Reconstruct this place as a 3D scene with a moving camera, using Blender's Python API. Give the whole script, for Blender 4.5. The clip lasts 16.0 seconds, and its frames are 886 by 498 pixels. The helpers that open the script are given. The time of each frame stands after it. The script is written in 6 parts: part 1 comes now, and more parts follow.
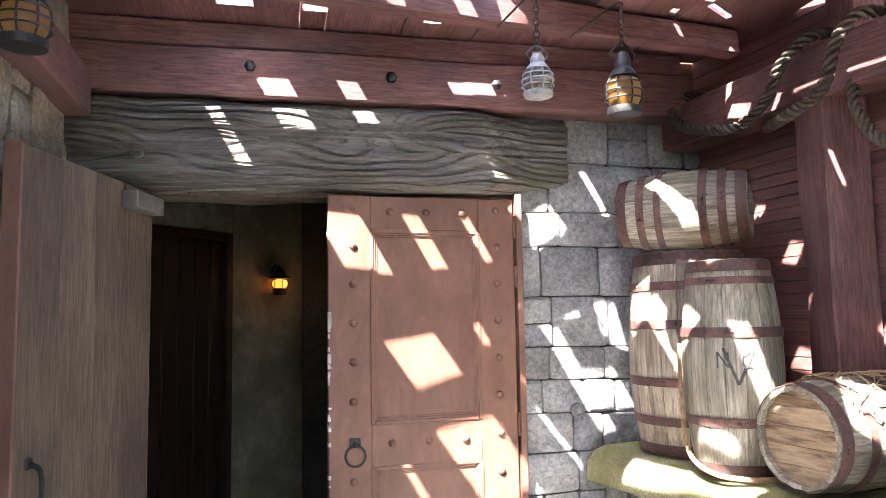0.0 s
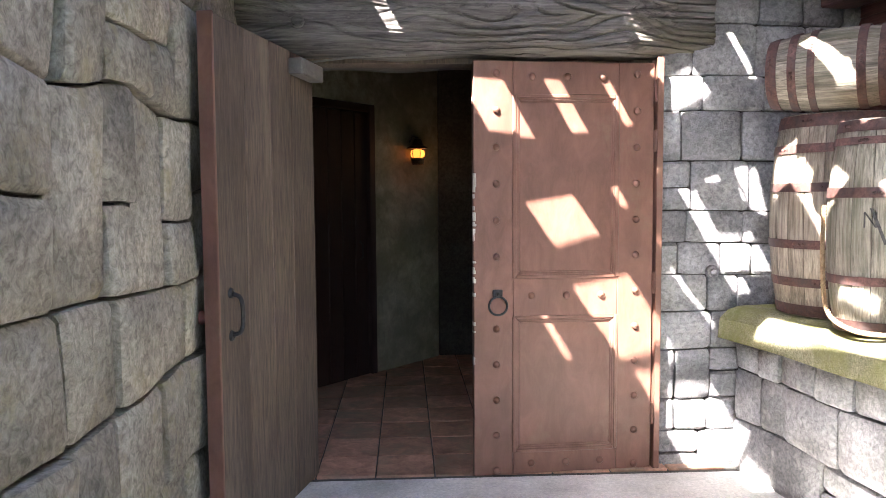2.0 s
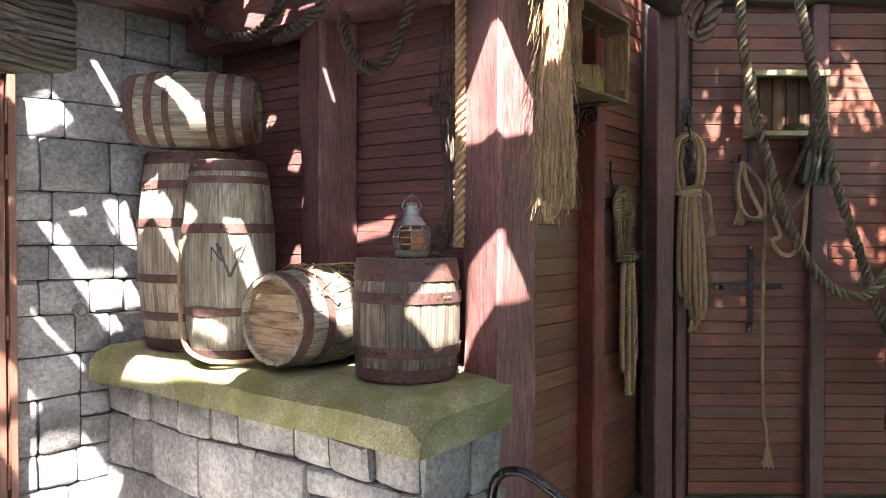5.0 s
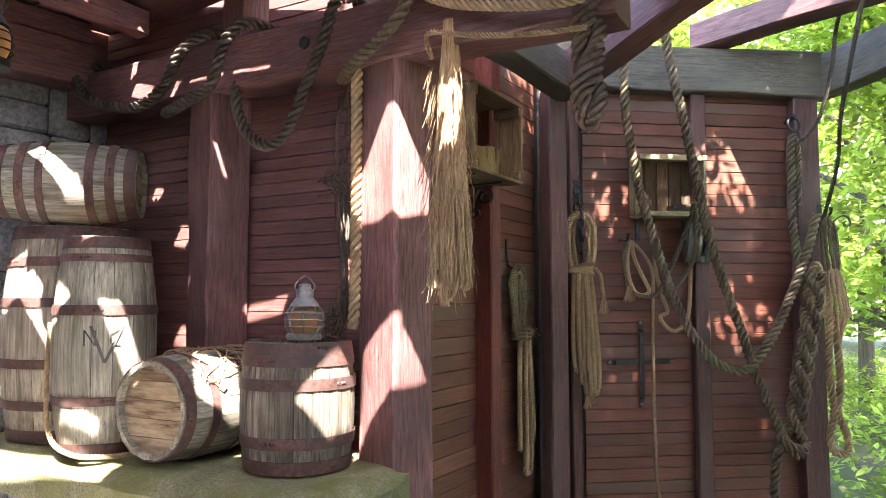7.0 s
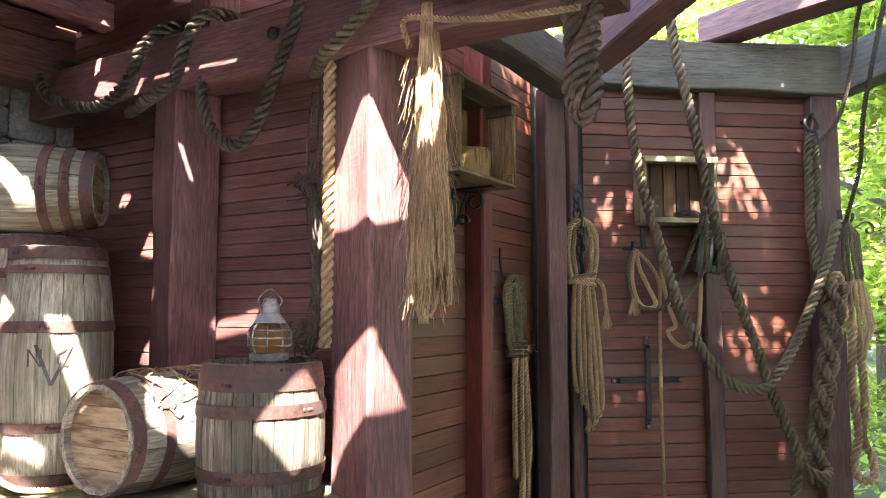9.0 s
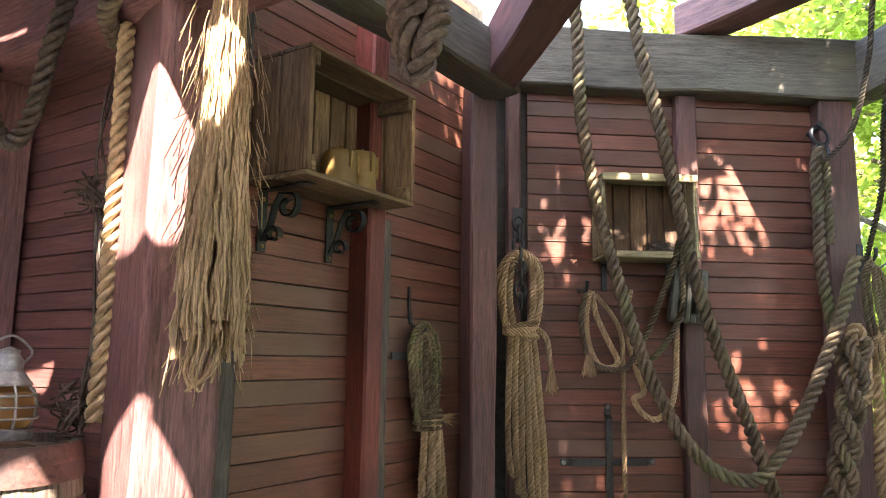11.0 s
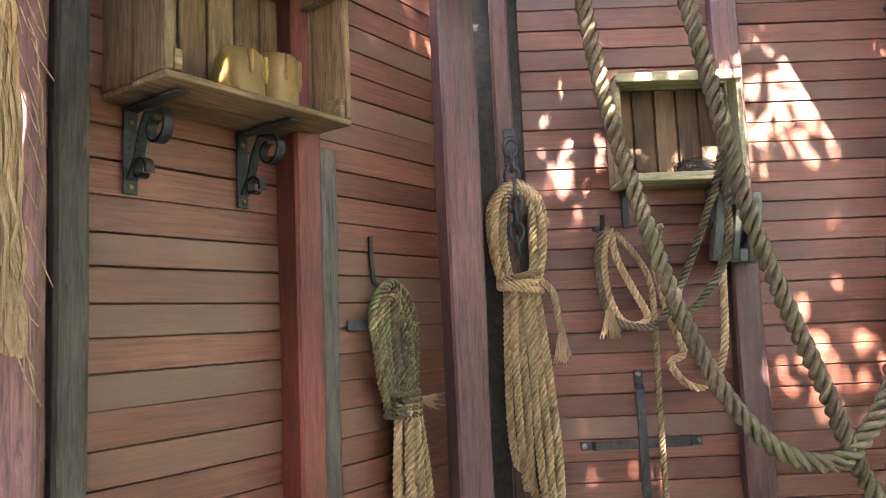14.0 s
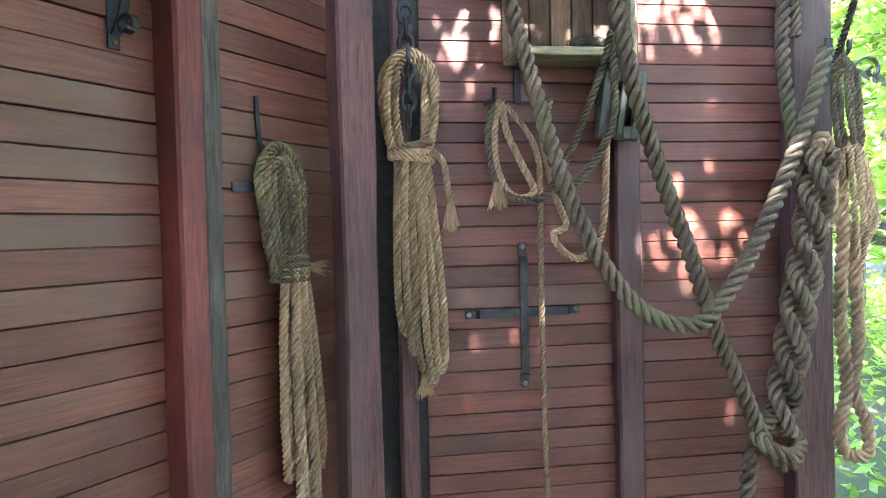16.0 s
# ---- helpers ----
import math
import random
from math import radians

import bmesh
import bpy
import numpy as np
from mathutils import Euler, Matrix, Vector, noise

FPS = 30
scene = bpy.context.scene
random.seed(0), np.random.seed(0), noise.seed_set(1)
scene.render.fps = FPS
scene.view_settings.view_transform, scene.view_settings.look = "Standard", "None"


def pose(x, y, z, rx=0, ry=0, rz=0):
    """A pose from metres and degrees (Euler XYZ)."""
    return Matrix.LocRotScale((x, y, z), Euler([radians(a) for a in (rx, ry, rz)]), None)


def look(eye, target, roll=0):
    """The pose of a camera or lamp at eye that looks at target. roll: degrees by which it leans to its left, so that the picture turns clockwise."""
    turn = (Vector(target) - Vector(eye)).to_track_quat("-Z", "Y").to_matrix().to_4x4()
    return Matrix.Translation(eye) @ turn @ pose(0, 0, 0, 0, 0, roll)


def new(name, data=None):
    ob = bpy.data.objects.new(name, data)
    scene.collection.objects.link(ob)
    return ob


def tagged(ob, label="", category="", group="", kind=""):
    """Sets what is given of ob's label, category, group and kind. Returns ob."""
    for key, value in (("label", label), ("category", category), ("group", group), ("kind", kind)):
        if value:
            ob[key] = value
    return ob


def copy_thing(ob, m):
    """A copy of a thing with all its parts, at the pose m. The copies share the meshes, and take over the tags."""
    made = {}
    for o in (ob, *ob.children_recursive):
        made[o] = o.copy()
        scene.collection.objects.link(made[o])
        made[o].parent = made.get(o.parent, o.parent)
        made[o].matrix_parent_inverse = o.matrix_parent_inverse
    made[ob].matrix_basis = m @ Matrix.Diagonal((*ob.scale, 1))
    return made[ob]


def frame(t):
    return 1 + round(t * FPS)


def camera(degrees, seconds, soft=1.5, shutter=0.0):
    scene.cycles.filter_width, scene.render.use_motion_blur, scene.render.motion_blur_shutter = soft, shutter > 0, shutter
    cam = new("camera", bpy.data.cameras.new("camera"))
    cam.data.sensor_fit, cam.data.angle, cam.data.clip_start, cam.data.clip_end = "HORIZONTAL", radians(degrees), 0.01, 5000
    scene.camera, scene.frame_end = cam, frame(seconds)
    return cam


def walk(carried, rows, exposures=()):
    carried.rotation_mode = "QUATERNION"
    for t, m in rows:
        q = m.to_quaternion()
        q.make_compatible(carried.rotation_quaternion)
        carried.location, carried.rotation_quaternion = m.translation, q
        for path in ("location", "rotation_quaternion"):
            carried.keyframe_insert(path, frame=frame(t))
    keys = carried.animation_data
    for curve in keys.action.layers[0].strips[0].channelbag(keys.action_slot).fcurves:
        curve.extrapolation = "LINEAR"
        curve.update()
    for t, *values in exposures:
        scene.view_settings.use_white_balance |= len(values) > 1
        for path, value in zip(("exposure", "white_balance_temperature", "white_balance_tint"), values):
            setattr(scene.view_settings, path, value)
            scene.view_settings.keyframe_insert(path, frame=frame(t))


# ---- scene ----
cam = camera(62.5, 16.0, soft=0.7)
METRES, EYE, TILT, LEAN, TURN = 2.8, 1.51, 0.0, 0.0, -12.4
ROWS = [
    (0.0, 0.0, 0.0, 0.0, 0.09, 5.36, 1.01),
    (0.5, -0.0144, -0.0212, -0.0154, 4.61, 1.45, 1.04),
    (1.0, -0.0251, -0.0461, -0.0243, 7.8, -1.38, 0.6),
    (1.5, -0.0342, -0.0638, -0.0317, 9.83, -3.13, 0.3),
    (2.0, -0.0325, -0.0716, -0.0341, 9.44, -3.85, 0.35),
    (2.5, -0.0125, -0.0716, -0.0365, 3.69, -4.12, 0.54),
    (3.0, 0.0174, -0.0737, -0.0371, -5.51, -4.03, 0.59),
    (3.5, 0.0379, -0.0747, -0.0398, -13.67, -3.75, 0.49),
    (4.0, 0.0478, -0.0741, -0.0388, -20.46, -3.49, 0.24),
    (4.5, 0.061, -0.0698, -0.0383, -26.7, -2.86, 0.03),
    (5.0, 0.09, -0.0623, -0.0334, -32.46, -1.25, -0.19),
    (7.5, 0.1093, -0.0421, -0.0108, -40.27, 4.35, 0.16),
    (8.0, 0.1194, -0.027, -0.0091, -39.75, 4.46, 0.25),
    (10.5, 0.4235, 0.062, -0.0, -38.72, 5.71, -0.39),
    (11.0, 0.5118, 0.1007, 0.0043, -37.11, 8.56, -0.81),
    (11.5, 0.5842, 0.1548, 0.016, -35.21, 10.91, -0.21),
    (12.0, 0.6492, 0.1787, 0.0257, -32.29, 12.38, 0.81),
    (12.5, 0.7076, 0.1885, 0.0229, -30.52, 11.96, 1.61),
    (13.0, 0.715, 0.2094, 0.0175, -30.96, 10.35, 2.19),
    (13.5, 0.7063, 0.2234, 0.0121, -32.12, 8.19, 2.25),
    (14.0, 0.7034, 0.229, 0.0059, -33.19, 5.79, 2.38),
    (14.5, 0.7039, 0.2305, -0.0021, -34.14, 3.32, 2.38),
    (15.0, 0.7052, 0.2316, -0.0116, -34.9, 1.15, 2.36),
    (15.5, 0.7037, 0.2293, -0.0228, -36.28, -0.32, 2.19),
    (16.0, 0.7071, 0.2327, -0.0382, -41.67, -1.47, 1.39),
]
walk(cam, [(t, pose(0, 0, EYE, TILT, LEAN, TURN) @ pose(METRES * x, METRES * y, METRES * z, 90 + pitch, roll, yaw)) for t, x, y, z, yaw, pitch, roll in ROWS],
     [(0.0, 4.4, 6900, 18), (3.0, 4.15, 6800, 18), (3.7, 3.85, 6800, 18), (5.0, 3.75, 7100, 18), (7.5, 4.0, 7100, 18), (11.0, 4.05, 7700, 20), (12.5, 4.3, 8300, 25), (13.2, 5.1, 8200, 23), (14.5, 5.0, 7000, 17), (16.0, 4.9, 6000, 13)])

# ---- world and sun ----
world = bpy.data.worlds.new("sky")
scene.world = world
world.use_nodes = True
wn = world.node_tree.nodes
sky = wn.new("ShaderNodeTexSky")
sky.sky_type = "NISHITA"
sky.sun_disc = False
SUN_DIR = Vector((0.57, 0.59, -1.0)).normalized()
sky.sun_elevation = math.asin(-SUN_DIR.z)
sky.sun_rotation = math.atan2(-SUN_DIR.x, -SUN_DIR.y)
wn["Background"].inputs[1].default_value = 0.15
world.node_tree.links.new(sky.outputs[0], wn["Background"].inputs[0])
sun = new("sun", bpy.data.lights.new("sun", "SUN"))
sun.data.energy = 4.3
sun.data.angle = radians(0.55)
sun.data.color = (1.0, 0.965, 0.92)
sun.matrix_world = look((0, 0, 8), Vector((0, 0, 8)) + SUN_DIR)


# ---- materials ----
def material(name, low, high, stretch=(1, 1, 1), fine=30.0, broad=2.5, rough=0.8, bump=0.3, depth=0.01,
             rand=0.25, stain=None, stain_scale=4.0, stain_at=0.6, metal=0.0, shade=0.35, gloss_var=0.15):
    """Two scales of noise between two colours, an optional stain with its own shape, relief and piece-to-piece change."""
    m = bpy.data.materials.new(name)
    m.use_nodes = True
    nt = m.node_tree
    n, link = nt.nodes, nt.links.new
    b = n["Principled BSDF"]
    tc = n.new("ShaderNodeTexCoord")
    info = n.new("ShaderNodeObjectInfo")
    add = n.new("ShaderNodeVectorMath")
    add.operation = "ADD"
    mul = n.new("ShaderNodeMath")
    mul.operation = "MULTIPLY"
    mul.inputs[1].default_value = 13.7
    link(info.outputs["Random"], mul.inputs[0])
    link(tc.outputs["Object"], add.inputs[0])
    link(mul.outputs[0], add.inputs[1])
    mp = n.new("ShaderNodeMapping")
    mp.inputs["Scale"].default_value = stretch
    link(add.outputs[0], mp.inputs[0])
    nf = n.new("ShaderNodeTexNoise")
    nf.inputs["Scale"].default_value = fine
    nf.inputs["Detail"].default_value = 8
    nf.inputs["Roughness"].default_value = 0.74
    nf.inputs["Distortion"].default_value = 0.6
    link(mp.outputs[0], nf.inputs["Vector"])
    ramp = n.new("ShaderNodeValToRGB")
    ramp.color_ramp.elements[0].position, ramp.color_ramp.elements[1].position = 0.37, 0.64
    ramp.color_ramp.elements[0].color, ramp.color_ramp.elements[1].color = (*low, 1), (*high, 1)
    link(nf.outputs[0], ramp.inputs[0])
    nb = n.new("ShaderNodeTexNoise")
    nb.inputs["Scale"].default_value = broad
    nb.inputs["Detail"].default_value = 5
    link(add.outputs[0], nb.inputs["Vector"])
    mr = n.new("ShaderNodeMapRange")
    mr.inputs["From Min"].default_value, mr.inputs["From Max"].default_value = 0.3, 0.7
    mr.inputs["To Min"].default_value, mr.inputs["To Max"].default_value = 1 - shade, 1 + shade
    link(nb.outputs[0], mr.inputs[0])
    mr2 = n.new("ShaderNodeMapRange")
    mr2.inputs["To Min"].default_value, mr2.inputs["To Max"].default_value = 1 - rand, 1 + rand
    link(info.outputs["Random"], mr2.inputs[0])
    mm = n.new("ShaderNodeMath")
    mm.operation = "MULTIPLY"
    link(mr.outputs[0], mm.inputs[0])
    link(mr2.outputs[0], mm.inputs[1])
    hsv = n.new("ShaderNodeHueSaturation")
    link(mm.outputs[0], hsv.inputs["Value"])
    link(ramp.outputs[0], hsv.inputs["Color"])
    col = hsv.outputs[0]
    if stain:
        ns = n.new("ShaderNodeTexNoise")
        ns.inputs["Scale"].default_value = stain_scale
        ns.inputs["Detail"].default_value = 9
        ns.inputs["Roughness"].default_value = 0.7
        mp2 = n.new("ShaderNodeMapping")
        mp2.inputs["Scale"].default_value = [max(0.15, min(1.0, v)) if max(stretch) > 1 else 1 for v in [s / max(stretch) * 2 for s in stretch]]
        mp2.inputs["Location"].default_value = (3.1, 1.7, 5.3)
        link(add.outputs[0], mp2.inputs[0])
        link(mp2.outputs[0], ns.inputs["Vector"])
        r2 = n.new("ShaderNodeMapRange")
        r2.inputs["From Min"].default_value, r2.inputs["From Max"].default_value = stain_at - 0.1, stain_at + 0.1
        link(ns.outputs[0], r2.inputs[0])
        mx = n.new("ShaderNodeMix")
        mx.data_type = "RGBA"
        link(r2.outputs[0], mx.inputs["Factor"])
        link(col, mx.inputs[6])
        mx.inputs[7].default_value = (*stain, 1)
        col = mx.outputs[2]
    link(col, b.inputs["Base Color"])
    rr = n.new("ShaderNodeMapRange")
    rr.inputs["To Min"].default_value, rr.inputs["To Max"].default_value = rough - gloss_var, min(1, rough + gloss_var)
    link(nf.outputs[0], rr.inputs[0])
    link(rr.outputs[0], b.inputs["Roughness"])
    b.inputs["Metallic"].default_value = metal
    bp = n.new("ShaderNodeBump")
    bp.inputs["Strength"].default_value = bump
    bp.inputs["Distance"].default_value = depth
    link(nf.outputs[0], bp.inputs["Height"])
    link(bp.outputs[0], b.inputs["Normal"])
    return m


GX = (1.2, 14, 14)
GB = (0.9, 22, 22)
GS = (16, 16, 0.5)
GZ = (14, 14, 1.2)
PLANK = material("red-brown boards", (0.105, 0.038, 0.024), (0.225, 0.086, 0.054), GB, 6, 1.6, 0.55, 0.3, 0.003, 0.1, (0.165, 0.1, 0.068), 1.3, 0.6, shade=0.35)
PLANKROSE = material("rose-brown alcove boards", (0.1, 0.042, 0.037), (0.22, 0.1, 0.09), GB, 6, 1.6, 0.5, 0.3, 0.003, 0.1, (0.19, 0.09, 0.08), 1.6, 0.64, shade=0.3)
# darker boards: the back wall's deeper shade is put into their colour
PLANKSHADE = material("red-brown boards darkened for the shaded wall", (0.068, 0.02, 0.012), (0.17, 0.054, 0.032), GB, 6, 1.6, 0.5, 0.3, 0.003, 0.1, (0.11, 0.062, 0.044), 1.3, 0.62, shade=0.4)
BEAM = material("red-brown beam paint", (0.08, 0.034, 0.034), (0.245, 0.118, 0.11), GX, 7, 2.0, 0.6, 0.4, 0.005, 0.15, (0.2, 0.125, 0.115), 3.5, 0.64)
DARKPOST = material("dark red-brown post paint", (0.04, 0.018, 0.016), (0.135, 0.058, 0.05), GX, 7, 2.0, 0.6, 0.5, 0.005, 0.15, (0.1, 0.07, 0.06), 4.5, 0.6)
REDPOST = material("bright red post paint", (0.09, 0.018, 0.013), (0.22, 0.052, 0.036), GX, 7, 2.0, 0.6, 0.4, 0.005, 0.1, (0.12, 0.06, 0.04), 3.0, 0.6)
GREYBEAM = material("green-grey old beam", (0.042, 0.036, 0.03), (0.125, 0.11, 0.088), GX, 7, 2.2, 0.8, 0.6, 0.006, 0.15, (0.16, 0.155, 0.11), 4.0, 0.62)
BEAMLONG = material("red-brown roof board paint", (0.08, 0.034, 0.034), (0.245, 0.118, 0.11), (14, 1.2, 14), 7, 2.0, 0.6, 0.4, 0.005, 0.15, (0.2, 0.125, 0.115), 3.5, 0.64)
LINTEL = material("weathered grey timber", (0.035, 0.033, 0.033), (0.19, 0.18, 0.17), (0.35, 9, 9), 4, 2.0, 0.85, 0.6, 0.008, 0.05, (0.12, 0.11, 0.075), 2.6, 0.65)
DOORPAINT = material("brown door paint", (0.128, 0.06, 0.042), (0.18, 0.088, 0.064), (2.5, 2.5, 1), 5, 3.0, 0.5, 0.12, 0.002, 0.03, (0.18, 0.12, 0.08), 3.5, 0.66, shade=0.18)
LEAFWOOD = material("old brown door boards", (0.048, 0.036, 0.028), (0.145, 0.11, 0.083), GZ, 5, 1.6, 0.7, 0.4, 0.004, 0.12, (0.21, 0.17, 0.13), 2.5, 0.66)
# red lowered near black, standing in for the unlit room's shade
DARKDOOR = material("inner door red taken near black", (0.014, 0.007, 0.006), (0.032, 0.014, 0.011), GZ, 6, 2, 0.6, 0.3, 0.004)
STONE = material("grey dressed stone", (0.13, 0.135, 0.142), (0.33, 0.335, 0.345), (1, 1, 1), 45, 5, 0.9, 0.75, 0.012, 0.22, (0.42, 0.42, 0.4), 10, 0.66)
STONELEFT = material("yellow-grey rough stone", (0.165, 0.152, 0.124), (0.43, 0.4, 0.335), (1, 1, 1), 38, 3, 0.92, 0.9, 0.016, 0.14, (0.33, 0.29, 0.18), 5, 0.64)
MORTARUNLIT = material("dark joint and unlit room wall", (0.02, 0.02, 0.018), (0.06, 0.058, 0.05), fine=40)
SLAB = material("mossy concrete", (0.16, 0.16, 0.075), (0.44, 0.43, 0.28), (1, 1, 1), 110, 4, 0.95, 1.0, 0.012, 0.0, (0.19, 0.2, 0.06), 4.0, 0.55)
OAK = material("weathered oak staves", (0.13, 0.11, 0.085), (0.36, 0.32, 0.25), GS, 6, 5, 0.85, 0.6, 0.004, 0.22, (0.1, 0.08, 0.055), 5, 0.62)
# darker copy of OAK, its colour standing in for shade on the stout cask
OAKSHADE = material("weathered oak staves darkened for shade", (0.05, 0.042, 0.034), (0.25, 0.215, 0.165), GS, 6, 5, 0.85, 0.6, 0.004, 0.22, (0.06, 0.05, 0.035), 5, 0.58)
OAKGREEN = material("green-tinged oak staves", (0.115, 0.108, 0.084), (0.36, 0.335, 0.27), GS, 6, 5, 0.85, 0.6, 0.004, 0.22, (0.09, 0.09, 0.05), 5, 0.6)
HEADWOOD = material("peeling barrel head", (0.05, 0.028, 0.016), (0.25, 0.16, 0.09), (14, 1.2, 14), 5, 6, 0.8, 0.6, 0.004, 0.05, (0.42, 0.33, 0.22), 9, 0.56)
RUST = material("rusty hoop iron", (0.06, 0.03, 0.026), (0.155, 0.08, 0.066), (1, 1, 1), 50, 8, 0.65, 0.4, 0.002, 0.2, (0.07, 0.05, 0.05), 9, 0.55, 0.25)
IRON = material("black wrought iron", (0.018, 0.02, 0.022), (0.05, 0.055, 0.058), (1, 1, 1), 60, 10, 0.5, 0.4, 0.002, 0.1, (0.1, 0.05, 0.03), 14, 0.7, 0.6)
BLACK = material("black gloss paint", (0.012, 0.012, 0.013), (0.025, 0.025, 0.026), fine=30, rough=0.25, bump=0.05, gloss_var=0.08)
ZINC = material("grey closer metal", (0.2, 0.19, 0.18), (0.3, 0.29, 0.27), fine=30, rough=0.5, bump=0.05, metal=0.5)
PALEMETAL = material("pale painted lantern metal", (0.2, 0.2, 0.205), (0.4, 0.4, 0.4), fine=40, rough=0.45, bump=0.1, metal=0.3, stain=(0.16, 0.15, 0.14), stain_scale=16, stain_at=0.62)
ROPE = material("tan hemp rope", (0.3, 0.205, 0.115), (0.5, 0.355, 0.21), fine=60, broad=3, rough=0.95, bump=0.35, depth=0.003, rand=0.12)
ROPEGREY = material("weathered grey-green rope", (0.085, 0.063, 0.042), (0.2, 0.15, 0.098), fine=60, broad=3, rough=0.95, bump=0.4, depth=0.003, rand=0.15, stain=(0.15, 0.155, 0.07), stain_scale=3, stain_at=0.6)
ROPEMOSS = material("mossy brown rope", (0.075, 0.058, 0.035), (0.215, 0.155, 0.09), fine=60, broad=6, rough=0.95, bump=0.5, depth=0.003, rand=0.25, stain=(0.16, 0.17, 0.07), stain_scale=9, stain_at=0.6)
ROPEDARK = material("dark brown rope", (0.035, 0.028, 0.022), (0.12, 0.095, 0.07), fine=60, broad=3, rough=0.95, bump=0.7, depth=0.003, rand=0.15)
ROPEBROWN = material("weathered brown rope", (0.085, 0.056, 0.042), (0.215, 0.15, 0.115), fine=60, broad=3, rough=0.95, bump=0.6, depth=0.003, rand=0.15)
FIBRE = material("pale unravelled fibre", (0.2, 0.13, 0.07), (0.5, 0.345, 0.2), (20, 20, 1), 10, 4, 0.95, 0.4, 0.003, 0.1)
CRATEWOOD = material("old crate pine", (0.085, 0.05, 0.026), (0.28, 0.185, 0.105), GX, 6, 3, 0.75, 0.4, 0.004, 0.28, (0.11, 0.1, 0.045), 5, 0.62)
CRATEUP = material("old crate pine, upright", (0.085, 0.05, 0.026), (0.28, 0.185, 0.105), GZ, 6, 3, 0.75, 0.4, 0.004, 0.28, (0.11, 0.09, 0.045), 5, 0.62)
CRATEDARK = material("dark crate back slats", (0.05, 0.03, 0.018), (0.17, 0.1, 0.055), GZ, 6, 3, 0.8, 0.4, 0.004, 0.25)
CRATEPALE = material("pale crate slats", (0.18, 0.15, 0.08), (0.42, 0.38, 0.22), GX, 6, 3, 0.75, 0.4, 0.004, 0.2, (0.14, 0.15, 0.07), 6, 0.6)
WAX = material("yellow wax", (0.2, 0.12, 0.035), (0.31, 0.2, 0.07), (1, 1, 0.4), 12, 6, 0.55, 0.25, 0.006, 0.08, (0.26, 0.17, 0.06), 9, 0.62)
PLASTER = material("stained plaster", (0.22, 0.21, 0.15), (0.36, 0.34, 0.25), fine=8, broad=1.5, rough=0.95, bump=0.3, stain=(0.16, 0.15, 0.1), stain_scale=2.5, stain_at=0.55)
# tile colour is raised in place of daylight spilling through the doorway
TILE = material("terracotta tile", (0.22, 0.115, 0.075), (0.42, 0.24, 0.165), fine=14, broad=4, rough=0.55, bump=0.2, depth=0.004, rand=0.3, stain=(0.18, 0.15, 0.1), stain_scale=4, stain_at=0.58)
# paled so that the sunlit floor throws more light into the porch
PAVE = material("grey paving", (0.38, 0.38, 0.355), (0.56, 0.55, 0.515), fine=60, broad=2, rough=0.95, bump=0.4)
SOIL = material("leaf litter and gravel", (0.05, 0.04, 0.028), (0.2, 0.165, 0.12), fine=60, broad=3, rough=0.95, bump=1.0, depth=0.03, stain=(0.08, 0.12, 0.03), stain_scale=1.2, stain_at=0.5)
BARK = material("brown-grey bark", (0.05, 0.042, 0.032), (0.16, 0.135, 0.1), (6, 6, 1), 10, 3, 0.95, 1.0, 0.03)
TWIG = material("dark twigs", (0.025, 0.02, 0.015), (0.08, 0.065, 0.05), fine=40)
PAINTMARK = material("faded dark paint mark", (0.025, 0.025, 0.027), (0.075, 0.072, 0.07), fine=50, rough=0.9)
BRASS = material("dull brass", (0.3, 0.2, 0.08), (0.5, 0.36, 0.15), fine=40, rough=0.4, metal=0.8)
LICHEN = material("yellow-grey lichen", (0.2, 0.19, 0.08), (0.36, 0.34, 0.17), fine=60, rough=0.95)
CHIPPED = material("bare white undercoat", (0.5, 0.47, 0.42), (0.7, 0.68, 0.62), fine=30, rough=0.8)


def leaf_material(name, low, high, thin):
    m = material(name, low, high, fine=8, broad=0.9, rough=0.6, bump=0.1, rand=0.1, shade=0.4)
    nt = m.node_tree
    b = nt.nodes["Principled BSDF"]
    t = nt.nodes.new("ShaderNodeBsdfTranslucent")
    geo = nt.nodes.new("ShaderNodeNewGeometry")
    hs = nt.nodes.new("ShaderNodeHueSaturation")
    mr = nt.nodes.new("ShaderNodeMapRange")
    mr.inputs["To Min"].default_value, mr.inputs["To Max"].default_value = 0.6, 1.4
    nt.links.new(geo.outputs["Random Per Island"], mr.inputs[0])
    nt.links.new(mr.outputs[0], hs.inputs["Value"])
    nt.links.new(b.inputs["Base Color"].links[0].from_socket, hs.inputs["Color"])
    nt.links.new(hs.outputs[0], b.inputs["Base Color"])
    nt.links.new(hs.outputs[0], t.inputs["Color"])
    mix = nt.nodes.new("ShaderNodeMixShader")
    mix.inputs[0].default_value = thin
    nt.links.new(b.outputs[0], mix.inputs[1])
    nt.links.new(t.outputs[0], mix.inputs[2])
    nt.links.new(mix.outputs[0], nt.nodes["Material Output"].inputs["Surface"])
    return m


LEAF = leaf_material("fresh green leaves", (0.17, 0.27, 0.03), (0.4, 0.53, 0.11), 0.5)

# darker copy of LEAF for unseen trees, to cut light in the corner
SHADELEAF = leaf_material("darkened leaves of unseen trees", (0.045, 0.075, 0.015), (0.11, 0.15, 0.04), 0.3)


